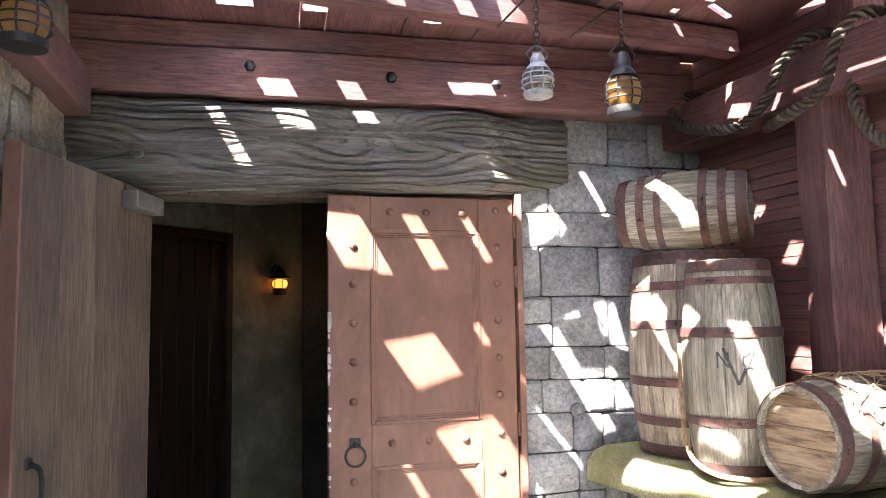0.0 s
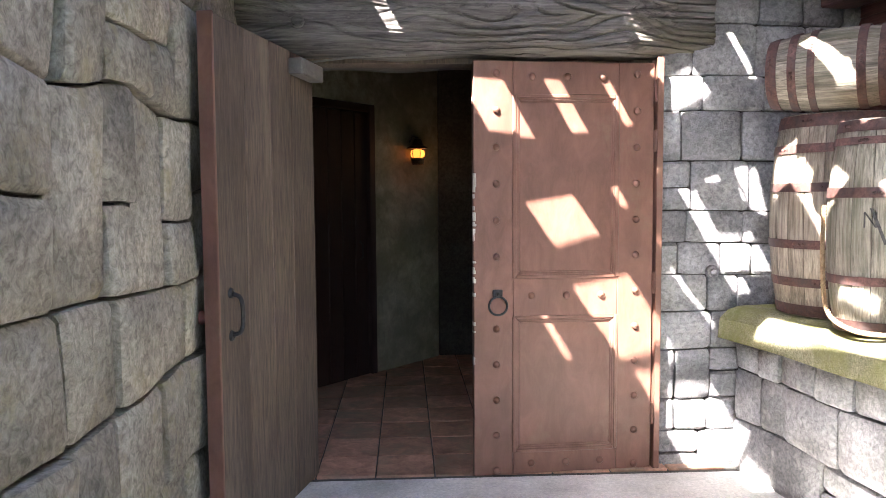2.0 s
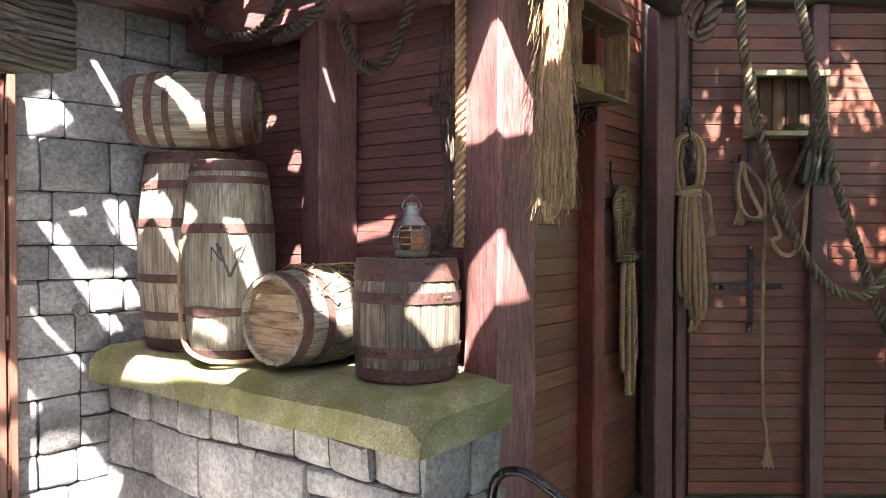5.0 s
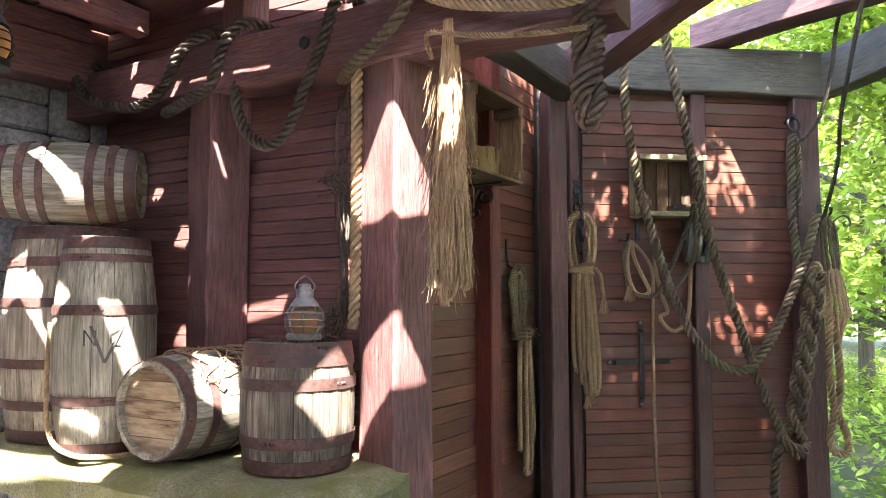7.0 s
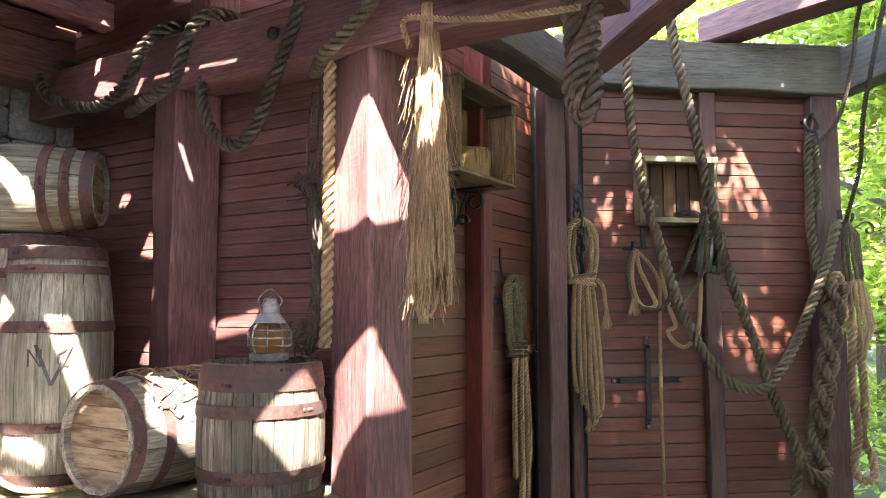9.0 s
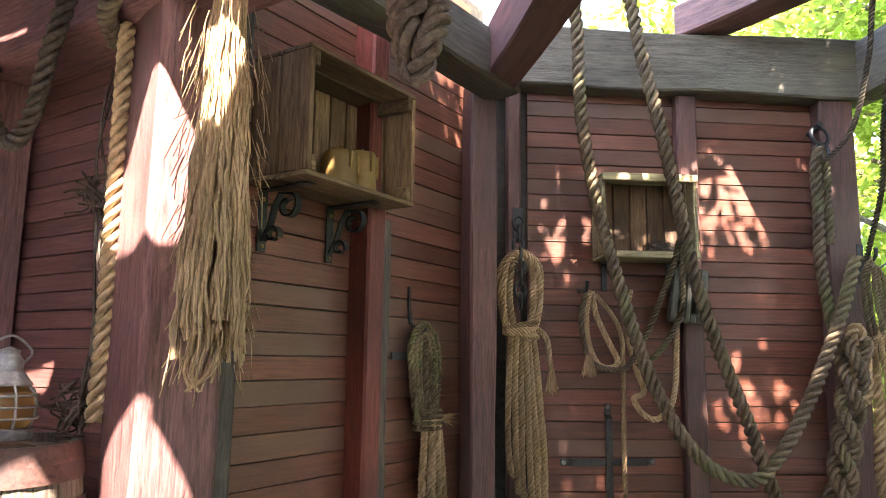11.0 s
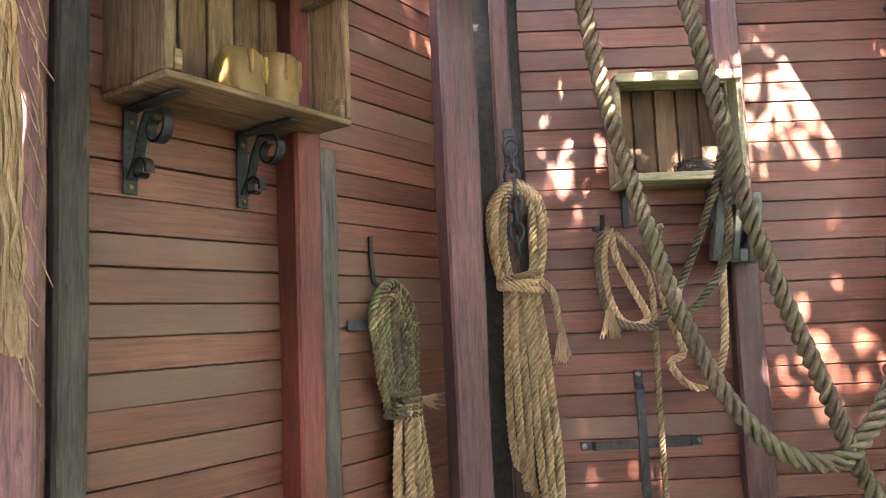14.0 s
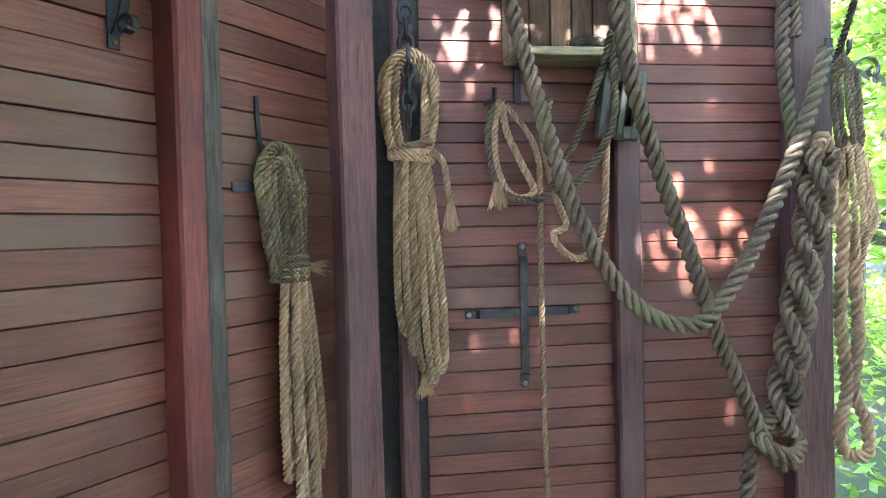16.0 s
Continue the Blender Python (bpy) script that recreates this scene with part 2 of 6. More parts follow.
def glass_material(name, tint, rough):
    m = bpy.data.materials.new(name)
    m.use_nodes = True
    b = m.node_tree.nodes["Principled BSDF"]
    b.inputs["Base Color"].default_value = (*tint, 1)
    b.inputs["Roughness"].default_value = rough
    b.inputs["Transmission Weight"].default_value = 0.9
    b.inputs["IOR"].default_value = 1.45
    return m


GLASS = glass_material("milky lantern glass", (0.85, 0.87, 0.85), 0.25)
AMBERGLASS = glass_material("amber lantern glass", (0.8, 0.42, 0.12), 0.3)


def glow_material(name, colour, strength):
    m = bpy.data.materials.new(name)
    m.use_nodes = True
    b = m.node_tree.nodes["Principled BSDF"]
    b.inputs["Base Color"].default_value = (*colour, 1)
    b.inputs["Emission Color"].default_value = (*colour, 1)
    b.inputs["Emission Strength"].default_value = strength
    return m


LAMPGLOW = glow_material("lit lamp bulb", (1.0, 0.27, 0.04), 0.14)


# ---- mesh helpers ----
class Geo:
    """Vertices and faces gathered before they become one mesh."""

    def __init__(self):
        self.v, self.f = [], []

    def add(self, verts, faces):
        k = len(self.v)
        self.v += [tuple(p) for p in verts]
        self.f += [tuple(i + k for i in q) for q in faces]
        return self

    def box(self, a, b, bev=0.003, m=None):
        """A box with chamfered edges between two corners."""
        lo, hi = [min(a[i], b[i]) for i in range(3)], [max(a[i], b[i]) for i in range(3)]
        bev = min([bev] + [(hi[i] - lo[i]) * 0.3 for i in range(3)])
        ids, verts = {}, []
        for sx in (0, 1):
            for sy in (0, 1):
                for sz in (0, 1):
                    s = (sx, sy, sz)
                    for ax in range(3):
                        p = [(hi[i] if s[i] else lo[i]) if i == ax else (hi[i] - bev if s[i] else lo[i] + bev) for i in range(3)]
                        ids[s, ax] = len(verts)
                        verts.append(Vector(p) if m is None else m @ Vector(p))
        faces = []
        for ax in range(3):
            u, w = [i for i in range(3) if i != ax]
            for side in (0, 1):
                q = []
                for cu, cw in ((0, 0), (1, 0), (1, 1), (0, 1)):
                    s = [0, 0, 0]
                    s[ax], s[u], s[w] = side, cu, cw
                    q.append(ids[tuple(s), ax])
                faces.append(q)
            for cu in (0, 1):
                for cw in (0, 1):
                    s0, s1 = [0, 0, 0], [0, 0, 0]
                    s0[u] = s1[u] = cu
                    s0[w] = s1[w] = cw
                    s1[ax] = 1
                    s0, s1 = tuple(s0), tuple(s1)
                    faces.append([ids[s0, u], ids[s1, u], ids[s1, w], ids[s0, w]])
        for sx in (0, 1):
            for sy in (0, 1):
                for sz in (0, 1):
                    faces.append([ids[(sx, sy, sz), ax] for ax in range(3)])
        return self.add(verts, faces)

    def lathe(self, profile, n=24, m=None, close=False):
        verts, faces = [], []
        for r, z in profile:
            for i in range(n):
                t = math.tau * i / n
                p = Vector((r * math.cos(t), r * math.sin(t), z))
                verts.append(p if m is None else m @ p)
        k = len(profile)
        for j in range(k if close else k - 1):
            for i in range(n):
                a, b = j * n, ((j + 1) % k) * n
                faces.append((a + i, a + (i + 1) % n, b + (i + 1) % n, b + i))
        return self.add(verts, faces)

    def tube(self, path, r, n=8, cap=True):
        pts, nor, bi = frames(path)
        rs = r if hasattr(r, "__len__") else [r] * len(pts)
        verts, faces = [], []
        for p, a, b, q in zip(pts, nor, bi, rs):
            for i in range(n):
                t = math.tau * i / n
                verts.append(p + q * (math.cos(t) * a + math.sin(t) * b))
        for j in range(len(pts) - 1):
            for i in range(n):
                faces.append((j * n + i, j * n + (i + 1) % n, (j + 1) * n + (i + 1) % n, (j + 1) * n + i))
        if cap:
            faces += [tuple(range(n))[::-1], tuple(range((len(pts) - 1) * n, len(pts) * n))]
        return self.add(verts, faces)

    def strip(self, path, w, th, across):
        """A flat iron bar bent along a path; across is the direction of its width."""
        pts = [np.array(p, float) for p in path]
        ac = np.array(across, float)
        ac /= np.linalg.norm(ac)
        verts, faces = [], []
        for i, p in enumerate(pts):
            d = pts[min(i + 1, len(pts) - 1)] - pts[max(i - 1, 0)]
            nn = np.cross(d, ac)
            nn /= max(1e-9, np.linalg.norm(nn))
            for s, t in ((-1, -1), (1, -1), (1, 1), (-1, 1)):
                verts.append(p + ac * s * w / 2 + nn * t * th / 2)
        for j in range(len(pts) - 1):
            for i in range(4):
                faces.append((j * 4 + i, j * 4 + (i + 1) % 4, (j + 1) * 4 + (i + 1) % 4, (j + 1) * 4 + i))
        k = (len(pts) - 1) * 4
        faces += [(3, 2, 1, 0), (k, k + 1, k + 2, k + 3)]
        return self.add(verts, faces)

    def rope(self, path, r, strands=3, turns=4.0, n=6, steps=12):
        """A laid rope: strands twisted about a smooth path."""
        pitch = turns * r
        pts, nor, bi = frames(path, pitch / steps)
        pts, nor, bi = np.array(pts), np.array(nor), np.array(bi)
        s = np.concatenate([[0], np.cumsum(np.linalg.norm(np.diff(pts, axis=0), axis=1))])
        ang = math.tau * np.arange(n) / n
        k = len(pts)
        q = []
        for j in range(k - 1):
            for i in range(n):
                q.append((j * n + i, j * n + (i + 1) % n, (j + 1) * n + (i + 1) % n, (j + 1) * n + i))
        q += [tuple(range(n))[::-1], tuple(range((k - 1) * n, k * n))]
        for h in range(strands):
            ph = s / pitch * math.tau + h * math.tau / strands
            out = nor * np.cos(ph)[:, None] + bi * np.sin(ph)[:, None]
            side = -nor * np.sin(ph)[:, None] + bi * np.cos(ph)[:, None]
            mid = pts + out * r * 0.57
            v = mid[:, None, :] + r * (0.43 * np.cos(ang)[None, :, None] * out[:, None, :] + 0.5 * np.sin(ang)[None, :, None] * side[:, None, :])
            self.add(v.reshape(-1, 3).tolist(), q)
        return self


def smooth_path(path, step):
    p = [np.array(q, float) for q in path]
    p = [2 * p[0] - p[1]] + p + [2 * p[-1] - p[-2]]
    dense = []
    for i in range(1, len(p) - 2):
        a, b, c, d = p[i - 1:i + 3]
        for t in np.linspace(0, 1, 24, endpoint=False):
            dense.append(0.5 * (2 * b + (c - a) * t + (2 * a - 5 * b + 4 * c - d) * t * t + (3 * b - a - 3 * c + d) * t ** 3))
    dense.append(p[-2])
    dense = np.array(dense)
    s = np.concatenate([[0], np.cumsum(np.linalg.norm(np.diff(dense, axis=0), axis=1))])
    k = max(2, int(s[-1] / step) + 1)
    u = np.linspace(0, s[-1], k)
    return np.stack([np.interp(u, s, dense[:, i]) for i in range(3)], 1)


def frames(path, step=None):
    pts = smooth_path(path, step) if step else np.array(path, float)
    tan = np.gradient(pts, axis=0)
    tan /= np.maximum(1e-9, np.linalg.norm(tan, axis=1))[:, None]
    a = np.array((0, 0, 1.0)) if abs(tan[0][2]) < 0.9 else np.array((1.0, 0, 0))
    nor, bi = [], []
    for t in tan:
        a = a - t * (a @ t)
        a /= max(1e-9, np.linalg.norm(a))
        nor.append(a)
        bi.append(np.cross(t, a))
    return pts, nor, bi


def mesh(name, geo, mat, smooth=True, recalc=True):
    me = bpy.data.meshes.new(name)
    me.from_pydata([tuple(float(c) for c in p) for p in geo.v], [], geo.f)
    if recalc:
        bm = bmesh.new()
        bm.from_mesh(me)
        bmesh.ops.recalc_face_normals(bm, faces=bm.faces)
        bm.to_mesh(me)
        bm.free()
    if smooth:
        me.shade_smooth()
        me.set_sharp_from_angle(angle=radians(38))
    me.materials.append(mat)
    return me


def part(name, geo, mat, parent, label="", m=None, recalc=True, smooth=True):
    """One mesh object under a thing or a part."""
    ob = new(name, geo if isinstance(geo, bpy.types.Mesh) else mesh(name, geo, mat, smooth, recalc))
    ob.parent = parent
    if m is not None:
        ob.matrix_basis = m
    return tagged(ob, label)


def thing(name, label, category, m=None, group="", kind=""):
    ob = new(name)
    if m is not None:
        ob.matrix_basis = m
    return tagged(ob, label, category, group, kind)


def solo(name, geo, mat, label, category, m=None, group="", kind="", recalc=True):
    ob = new(name, mesh(name, geo, mat, True, recalc))
    if m is not None:
        ob.matrix_basis = m
    return tagged(ob, label, category, group, kind)


def timber_geo(length, w, h, wob=0.006, seed=0, bev=0.008, seg=0.12):
    """A hewn beam along local x, centred on its section, with slightly uneven faces."""
    g = Geo()
    k = max(2, int(length / seg) + 1)
    sec = [(-w / 2 + bev, -h / 2), (0, -h / 2), (w / 2 - bev, -h / 2), (w / 2, -h / 2 + bev), (w / 2, 0), (w / 2, h / 2 - bev),
           (w / 2 - bev, h / 2), (0, h / 2), (-w / 2 + bev, h / 2), (-w / 2, h / 2 - bev), (-w / 2, 0), (-w / 2, -h / 2 + bev)]
    n = len(sec)
    verts, faces = [], []
    for j in range(k):
        x = length * j / (k - 1)
        for y, z in sec:
            q = Vector((x * 2.3 + seed * 7.1, y * 9, z * 9))
            verts.append((x, y + wob * noise.noise(q), z + wob * noise.noise(q + Vector((9, 4, 2)))))
    for j in range(k - 1):
        for i in range(n):
            faces.append((j * n + i, j * n + (i + 1) % n, (j + 1) * n + (i + 1) % n, (j + 1) * n + i))
    faces += [tuple(range(n))[::-1], tuple(range((k - 1) * n, k * n))]
    return g.add(verts, faces)


def along(p0, p1, roll=0):
    """A pose whose x runs from p0 to p1, with z as far up as it can be."""
    p0, p1 = Vector(p0), Vector(p1)
    x = (p1 - p0).normalized()
    up = Vector((0, 0, 1)) if abs(x.z) < 0.9 else Vector((0, 1, 0))
    y = up.cross(x).normalized()
    z = x.cross(y)
    m = Matrix((x, y, z)).transposed().to_4x4()
    m.translation = p0
    return m @ pose(0, 0, 0, roll)


def timber(name, p0, p1, w, h, mat, label, roll=0, wob=0.006, category="beam", group="", bev=0.008):
    g = timber_geo((Vector(p1) - Vector(p0)).length, w, h, wob, (p0[0] * 3 + p1[1] * 5) % 11, bev)
    return solo(name, g, mat, label, category, along(p0, p1, roll), group)


HOUSE = pose(2.25, 1.70, 0, 0, 0, 7.5)   # x into the alcove wall, y towards the doorway wall
SIDE = pose(2.47, 1.69, 0, 0, 0, 7.5)    # the boarded wall with the crate: x along it, y into it
BACK = pose(3.91, 1.62, 0, 0, 0, -45)    # the slanting boarded wall: x along it, y into it


# ---- setting: ground, walls, roof ----
g = Geo().add([(-300, -300, 0), (300, -300, 0), (300, 300, 0), (-300, 300, 0)], [(0, 1, 2, 3)])
solo("ground", g, SOIL, "brown leaf litter, gravel and thin green plants", "ground", kind="structure")
solo("pavement", Geo().box((-0.95, -6, -0.02), (2.15, 3.42, 0.012), 0.004), PAVE, "light grey porch paving, paled to bounce light", "pavement", kind="structure")


def boarded(wall, length, z0, z1, pitch, mat, skip=None, seed=1):
    """Horizontal lapped boards on a wall's local y = 0 plane, facing local -y."""
    rng = random.Random(seed)
    z = z0
    while z < z1 - 0.01:
        h = pitch * rng.uniform(0.94, 1.06)
        gap = rng.choice((0.002, 0.0025, 0.003, 0.0035))
        k = max(2, int(length / 0.25))
        verts, faces = [], []
        sec = [(0.0, 0.0), (-0.0175, 0.0), (-0.019, 0.0015), (-0.0175, h - gap - 0.0015), (-0.016, h - gap), (0.0, h - gap)]
        ph = rng.uniform(0, 99)
        for j in range(k + 1):
            x = length * j / k
            for y, dz in sec:
                verts.append((x, y + (0.002 * noise.noise(Vector((x * 1.4, ph, dz * 5))) if y else 0), z + dz + 0.0018 * noise.noise(Vector((x * 1.1, ph + 31, 0)))))
        n = len(sec)
        for j in range(k):
            for i in range(n):
                faces.append((j * n + i, j * n + (i + 1) % n, (j + 1) * n + (i + 1) % n, (j + 1) * n + i))
        faces += [tuple(range(n))[::-1], tuple(range(k * n, k * n + n))]
        part("board", Geo().add(verts, faces), mat, wall, smooth=False)
        z += h


wall_side = thing("wall_side", "weathered red-brown horizontal board wall", "wall", SIDE, kind="structure")
part("backing", Geo().box((-0.02, 0.0, 0), (1.5, 0.1, 3.1)), MORTARUNLIT, wall_side)
boarded(wall_side, 1.36, 0.02, 3.0, 0.072, PLANK, seed=3)
wall_back = thing("wall_back", "dark red-brown horizontal board wall with dappled light", "wall", BACK, kind="structure")
part("backing", Geo().box((-0.25, 0.0, 0), (1.37, 0.1, 2.75)), MORTARUNLIT, wall_back)
boarded(wall_back, 1.36, 0.02, 2.70, 0.066, PLANKSHADE, seed=5)
ALCOVE = HOUSE @ pose(0.218, 1.9, 0, 0, 0, -90)   # x from the doorway wall towards the pillar
wall_alcove = thing("wall_alcove", "red-brown horizontal boards behind the barrels", "wall", ALCOVE, kind="structure")
part("backing", Geo().box((-0.1, 0.0, 0), (1.9, 0.1, 3.1)), MORTARUNLIT, wall_alcove)
boarded(wall_alcove, 1.9, 0.8, 3.0, 0.057, PLANKROSE, seed=7)


def masonry(wall, width, height, rows, cols, mat, seed, gap=0.007, proud=0.02, warp=0.02, grid=(0, 0.1, 0.9, 1), u0=0.0, v0=0.0, back=-0.05, break_rows=0.0):
    """Rough blocks laid in uneven courses on a wall's local x, z plane, facing local -y; each block is a piece."""
    rng = random.Random(seed)

    def bend(u, v):
        q = Vector((u * 1.7 + seed, v * 1.7, seed * 3.3))
        return u + warp * noise.noise(q), v + warp * 1.2 * noise.noise(q + Vector((17, 5, 1)))

    cells, v = [], v0
    while v < v0 + height - 0.02:
        h = rng.uniform(*rows)
        if v + h > v0 + height - rows[0] * 0.6:
            h = v0 + height - v
        u = u0 - rng.uniform(0, cols[0] * 0.5)
        while u < u0 + width:
            w = rng.uniform(*cols)
            if u + w > u0 + width - cols[0] * 0.4:
                w = u0 + width - u + 0.001
            a = max(u, u0)
            if rng.random() < break_rows and h > rows[0] * 1.25:
                c = rng.uniform(0.4, 0.6) * h
                cells += [(a, u + w, v, v + c), (a, u + w, v + c, v + h)]
            else:
                cells.append((a, u + w, v, v + h))
            u += w
        v += h
    for a, b, c, d in cells:
        if b - a < 0.03:
            continue
        push = rng.uniform(0.2, 1.0) * proud
        lean_u, lean_v = rng.uniform(-0.4, 0.4) * proud, rng.uniform(-0.4, 0.4) * proud
        verts, faces, n = [], [], len(grid)
        for tv in grid:
            for tu in grid:
                uu = a + gap / 2 + tu * (b - a - gap)
                vv = c + gap / 2 + tv * (d - c - gap)
                edge = (tu in (0, 1)) + (tv in (0, 1))
                pu, pv = bend(uu, vv)
                y = -push - lean_u * (tu - 0.5) - lean_v * (tv - 0.5) + (0, 0.010, 0.022)[edge]
                y += 0.012 * noise.noise(Vector((uu * 9 + seed, vv * 9, 4))) if edge == 0 else 0.006 * noise.noise(Vector((uu * 20, vv * 20, 8)))
                if edge == 2:
                    pu += (0.5 - tu) * 0.007
                    pv += (0.5 - tv) * 0.007
                verts.append((pu, y, pv))
        for j in range(n - 1):
            for i in range(n - 1):
                faces.append((j * n + i, j * n + i + 1, (j + 1) * n + i + 1, (j + 1) * n + i))
        ring = [i for i in range(n)] + [j * n + n - 1 for j in range(1, n)] + [(n - 1) * n + i for i in range(n - 2, -1, -1)] + [j * n for j in range(n - 2, 0, -1)]
        k = len(verts)
        verts += [(verts[i][0], -back, verts[i][2]) for i in ring]
        for i in range(len(ring)):
            j = (i + 1) % len(ring)
            faces.append((ring[i], ring[j], k + j, k + i))
        part("stone_block", Geo().add(verts, faces), mat, wall)


DOORWALL = pose(0, 3.54, 0)
wall_north = thing("wall_north", "grey dressed stone wall beside the doorway", "wall", DOORWALL, kind="structure")
part("backing", Geo().box((1.15, 0.03, 0), (2.6, 0.42, 3.1)), MORTARUNLIT, wall_north)
LEFTWALL = pose(-0.95, -1.6, 0, 0, 0, 90)   # x runs towards the doorway, blocks face +x
wall_left = thing("wall_left", "large rough yellow-grey stone blocks with open joints", "wall", LEFTWALL, kind="structure")
part("backing", Geo().box((0.3, 0.04, 0), (5.16, 0.5, 3.1)), MORTARUNLIT, wall_left)
wall_jamb = thing("wall_jamb", "plastered wall stub left of the doorway", "wall", kind="structure")
part("stub", Geo().box((-1.5, 3.56, 0), (-0.66, 3.9, 2.12)), PLASTER, wall_jamb)
wall_over = thing("wall_over", "dark red boards over the doorway beam", "wall", pose(-1.6, 3.56, 0), kind="structure")
part("backing", Geo().box((0, 0.02, 2.5), (3.9, 0.3, 3.1)), MORTARUNLIT, wall_over)
boarded(wall_over, 3.9, 2.52, 3.05, 0.1, PLANK, seed=11)

# inner room
room = thing("wall_room", "stained plaster walls of the dark inner room", "wall", kind="structure")
part("side_wall", Geo().box((-1.9, 3.9, 0), (-1.75, 7.2, 2.7)), PLASTER, room)
# near-black colour stands in for the room's darkness; the passage sheet is added
part("end_wall", Geo().box((-1.75, 7.1, 0), (2.6, 7.25, 2.7)), MORTARUNLIT, room, "end wall coloured near-black for the unlit room")
part("far_wall", Geo().box((2.4, 3.96, 0), (2.55, 7.1, 2.7)), MORTARUNLIT, room)
part("passage_wall", Geo().box((0.165, 6.32, 0), (2.4, 6.40, 2.65)), MORTARUNLIT, room, "added near-black sheet for the darkness of the passage")
part("front_wall", Geo().box((-1.75, 3.905, 0), (-0.66, 3.96, 2.7)), PLASTER, room)
part("front_wall", Geo().box((1.16, 3.965, 0), (2.4, 4.02, 2.7)), PLASTER, room)
SLANT = pose(-0.37, 5.70, 0, 0, 0, 48.5)
part("slanting_wall", Geo().box((0.0, 0.0, 0), (0.80, 0.12, 2.65), m=SLANT), PLASTER, room)
part("slanting_wall", Geo().box((-1.75, 0.0, 0), (-0.97, 0.12, 2.65), m=SLANT), PLASTER, room)
part("slanting_wall", Geo().box((-0.968, 0.0, 2.17), (-0.002, 0.12, 2.65), m=SLANT), PLASTER, room)
solo("ceiling", Geo().box((-1.95, 3.6, 2.66), (2.6, 7.3, 2.8)), PLASTER, "dark plaster ceiling of the inner room", "ceiling", kind="structure")
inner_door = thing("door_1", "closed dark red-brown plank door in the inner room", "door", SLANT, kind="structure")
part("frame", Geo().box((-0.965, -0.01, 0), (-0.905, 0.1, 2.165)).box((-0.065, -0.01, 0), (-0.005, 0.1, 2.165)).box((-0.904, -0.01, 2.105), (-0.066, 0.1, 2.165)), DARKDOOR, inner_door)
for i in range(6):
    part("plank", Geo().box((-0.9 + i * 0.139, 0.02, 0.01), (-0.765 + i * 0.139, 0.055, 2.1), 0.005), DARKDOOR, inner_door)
part("handle", Geo().tube([(-0.17, 0.01, 0.95), (-0.17, -0.02, 0.97), (-0.17, -0.02, 1.07), (-0.17, 0.01, 1.09)], 0.007), IRON, inner_door)

wall_lamp = thing("wall_lamp", "lit amber lantern on the inner plaster wall", "lamp", SLANT @ pose(0.42, -0.09, 1.8))
part("cage", Geo().lathe([(0.05, -0.09), (0.055, -0.05), (0.06, -0.045), (0.06, -0.04), (0.05, -0.035)], 14), IRON, wall_lamp)
part("top", Geo().lathe([(0.001, 0.13), (0.03, 0.12), (0.05, 0.07), (0.085, 0.05), (0.09, 0.04), (0.05, 0.038)], 16), IRON, wall_lamp)
part("glass", Geo().lathe([(0.02, -0.04), (0.055, -0.025), (0.06, 0.0), (0.055, 0.025), (0.02, 0.038)], 16), LAMPGLOW, wall_lamp)
for i in range(6):
    c, s = math.cos(i * math.tau / 6), math.sin(i * math.tau / 6)
    part("bar", Geo().tube([(0.055 * c, 0.055 * s, -0.04), (0.066 * c, 0.066 * s, 0), (0.055 * c, 0.055 * s, 0.04)], 0.003, 5), IRON, wall_lamp)
part("arm", Geo().tube([(0, 0.09, 0.1), (0, 0.05, 0.15), (0, 0, 0.13)], 0.008), IRON, wall_lamp)
glow = new("lamp_light", bpy.data.lights.new("lamp_light", "POINT"))
glow.data.energy, glow.data.color, glow.data.shadow_soft_size = 0.035, (1.0, 0.5, 0.18), 0.04
glow.matrix_world = SLANT @ pose(0.42, -0.19, 1.8)

# ---- doorway ----
lintel = Geo()
NX, NZ = 160, 110
LX0, LX1, LZ0, LZ1 = -1.3, 1.44, 2.12, 2.53


def lintel_relief(x, z):
    """Deep wavy grain that flows round a few knots."""
    f = z * 62
    for kx, kz, ks in ((-0.55, 2.26, 1.0), (0.42, 2.40, 1.5), (0.95, 2.30, 0.8), (-0.05, 2.33, 0.7)):
        d2 = ((x - kx) / 0.2) ** 2 + ((z - kz) / 0.09) ** 2
        f += ks * 4.5 * math.exp(-d2) * (1 if z > kz else -1)
    f += 2.6 * noise.noise(Vector((x * 1.6, z * 3, 1))) + 0.6 * noise.noise(Vector((x * 5, z * 7, 6)))
    ridge = 1 - abs((f % 2.0) - 1.0)
    open_ = 0.35 + 0.65 * max(0.0, min(1.0, 0.5 + 1.6 * noise.noise(Vector((x * 1.1, z * 7, 12)))))
    fine = abs(((f * 2.7) % 2.0) - 1.0)
    return 0.026 * open_ * (1 - max(0.0, 1 - ridge * 2.4) ** 1.6) + 0.004 * fine + 0.022 * noise.noise(Vector((x * 2.4, z * 7, 3)))


verts, faces = [], []
for j in range(NZ + 1):
    tz = j / NZ
    for i in range(NX + 1):
        x = LX0 + (LX1 - LX0) * i / NX
        zb = LZ0 + 0.018 * noise.noise(Vector((x * 3, 0, 0))) + max(0, x - 1.15) ** 2 * 0.6
        zt = LZ1 + 0.016 * noise.noise(Vector((x * 3, 9, 0)))
        z = zb + (zt - zb) * tz
        roundness = 0.07 * (1 - min(1, min(tz, 1 - tz) / 0.16)) ** 2
        verts.append((x, 3.375 + roundness - lintel_relief(x, z) + 0.012 + 0.13 * min(1, max(0, (x - 0.95) / 0.3)), z))
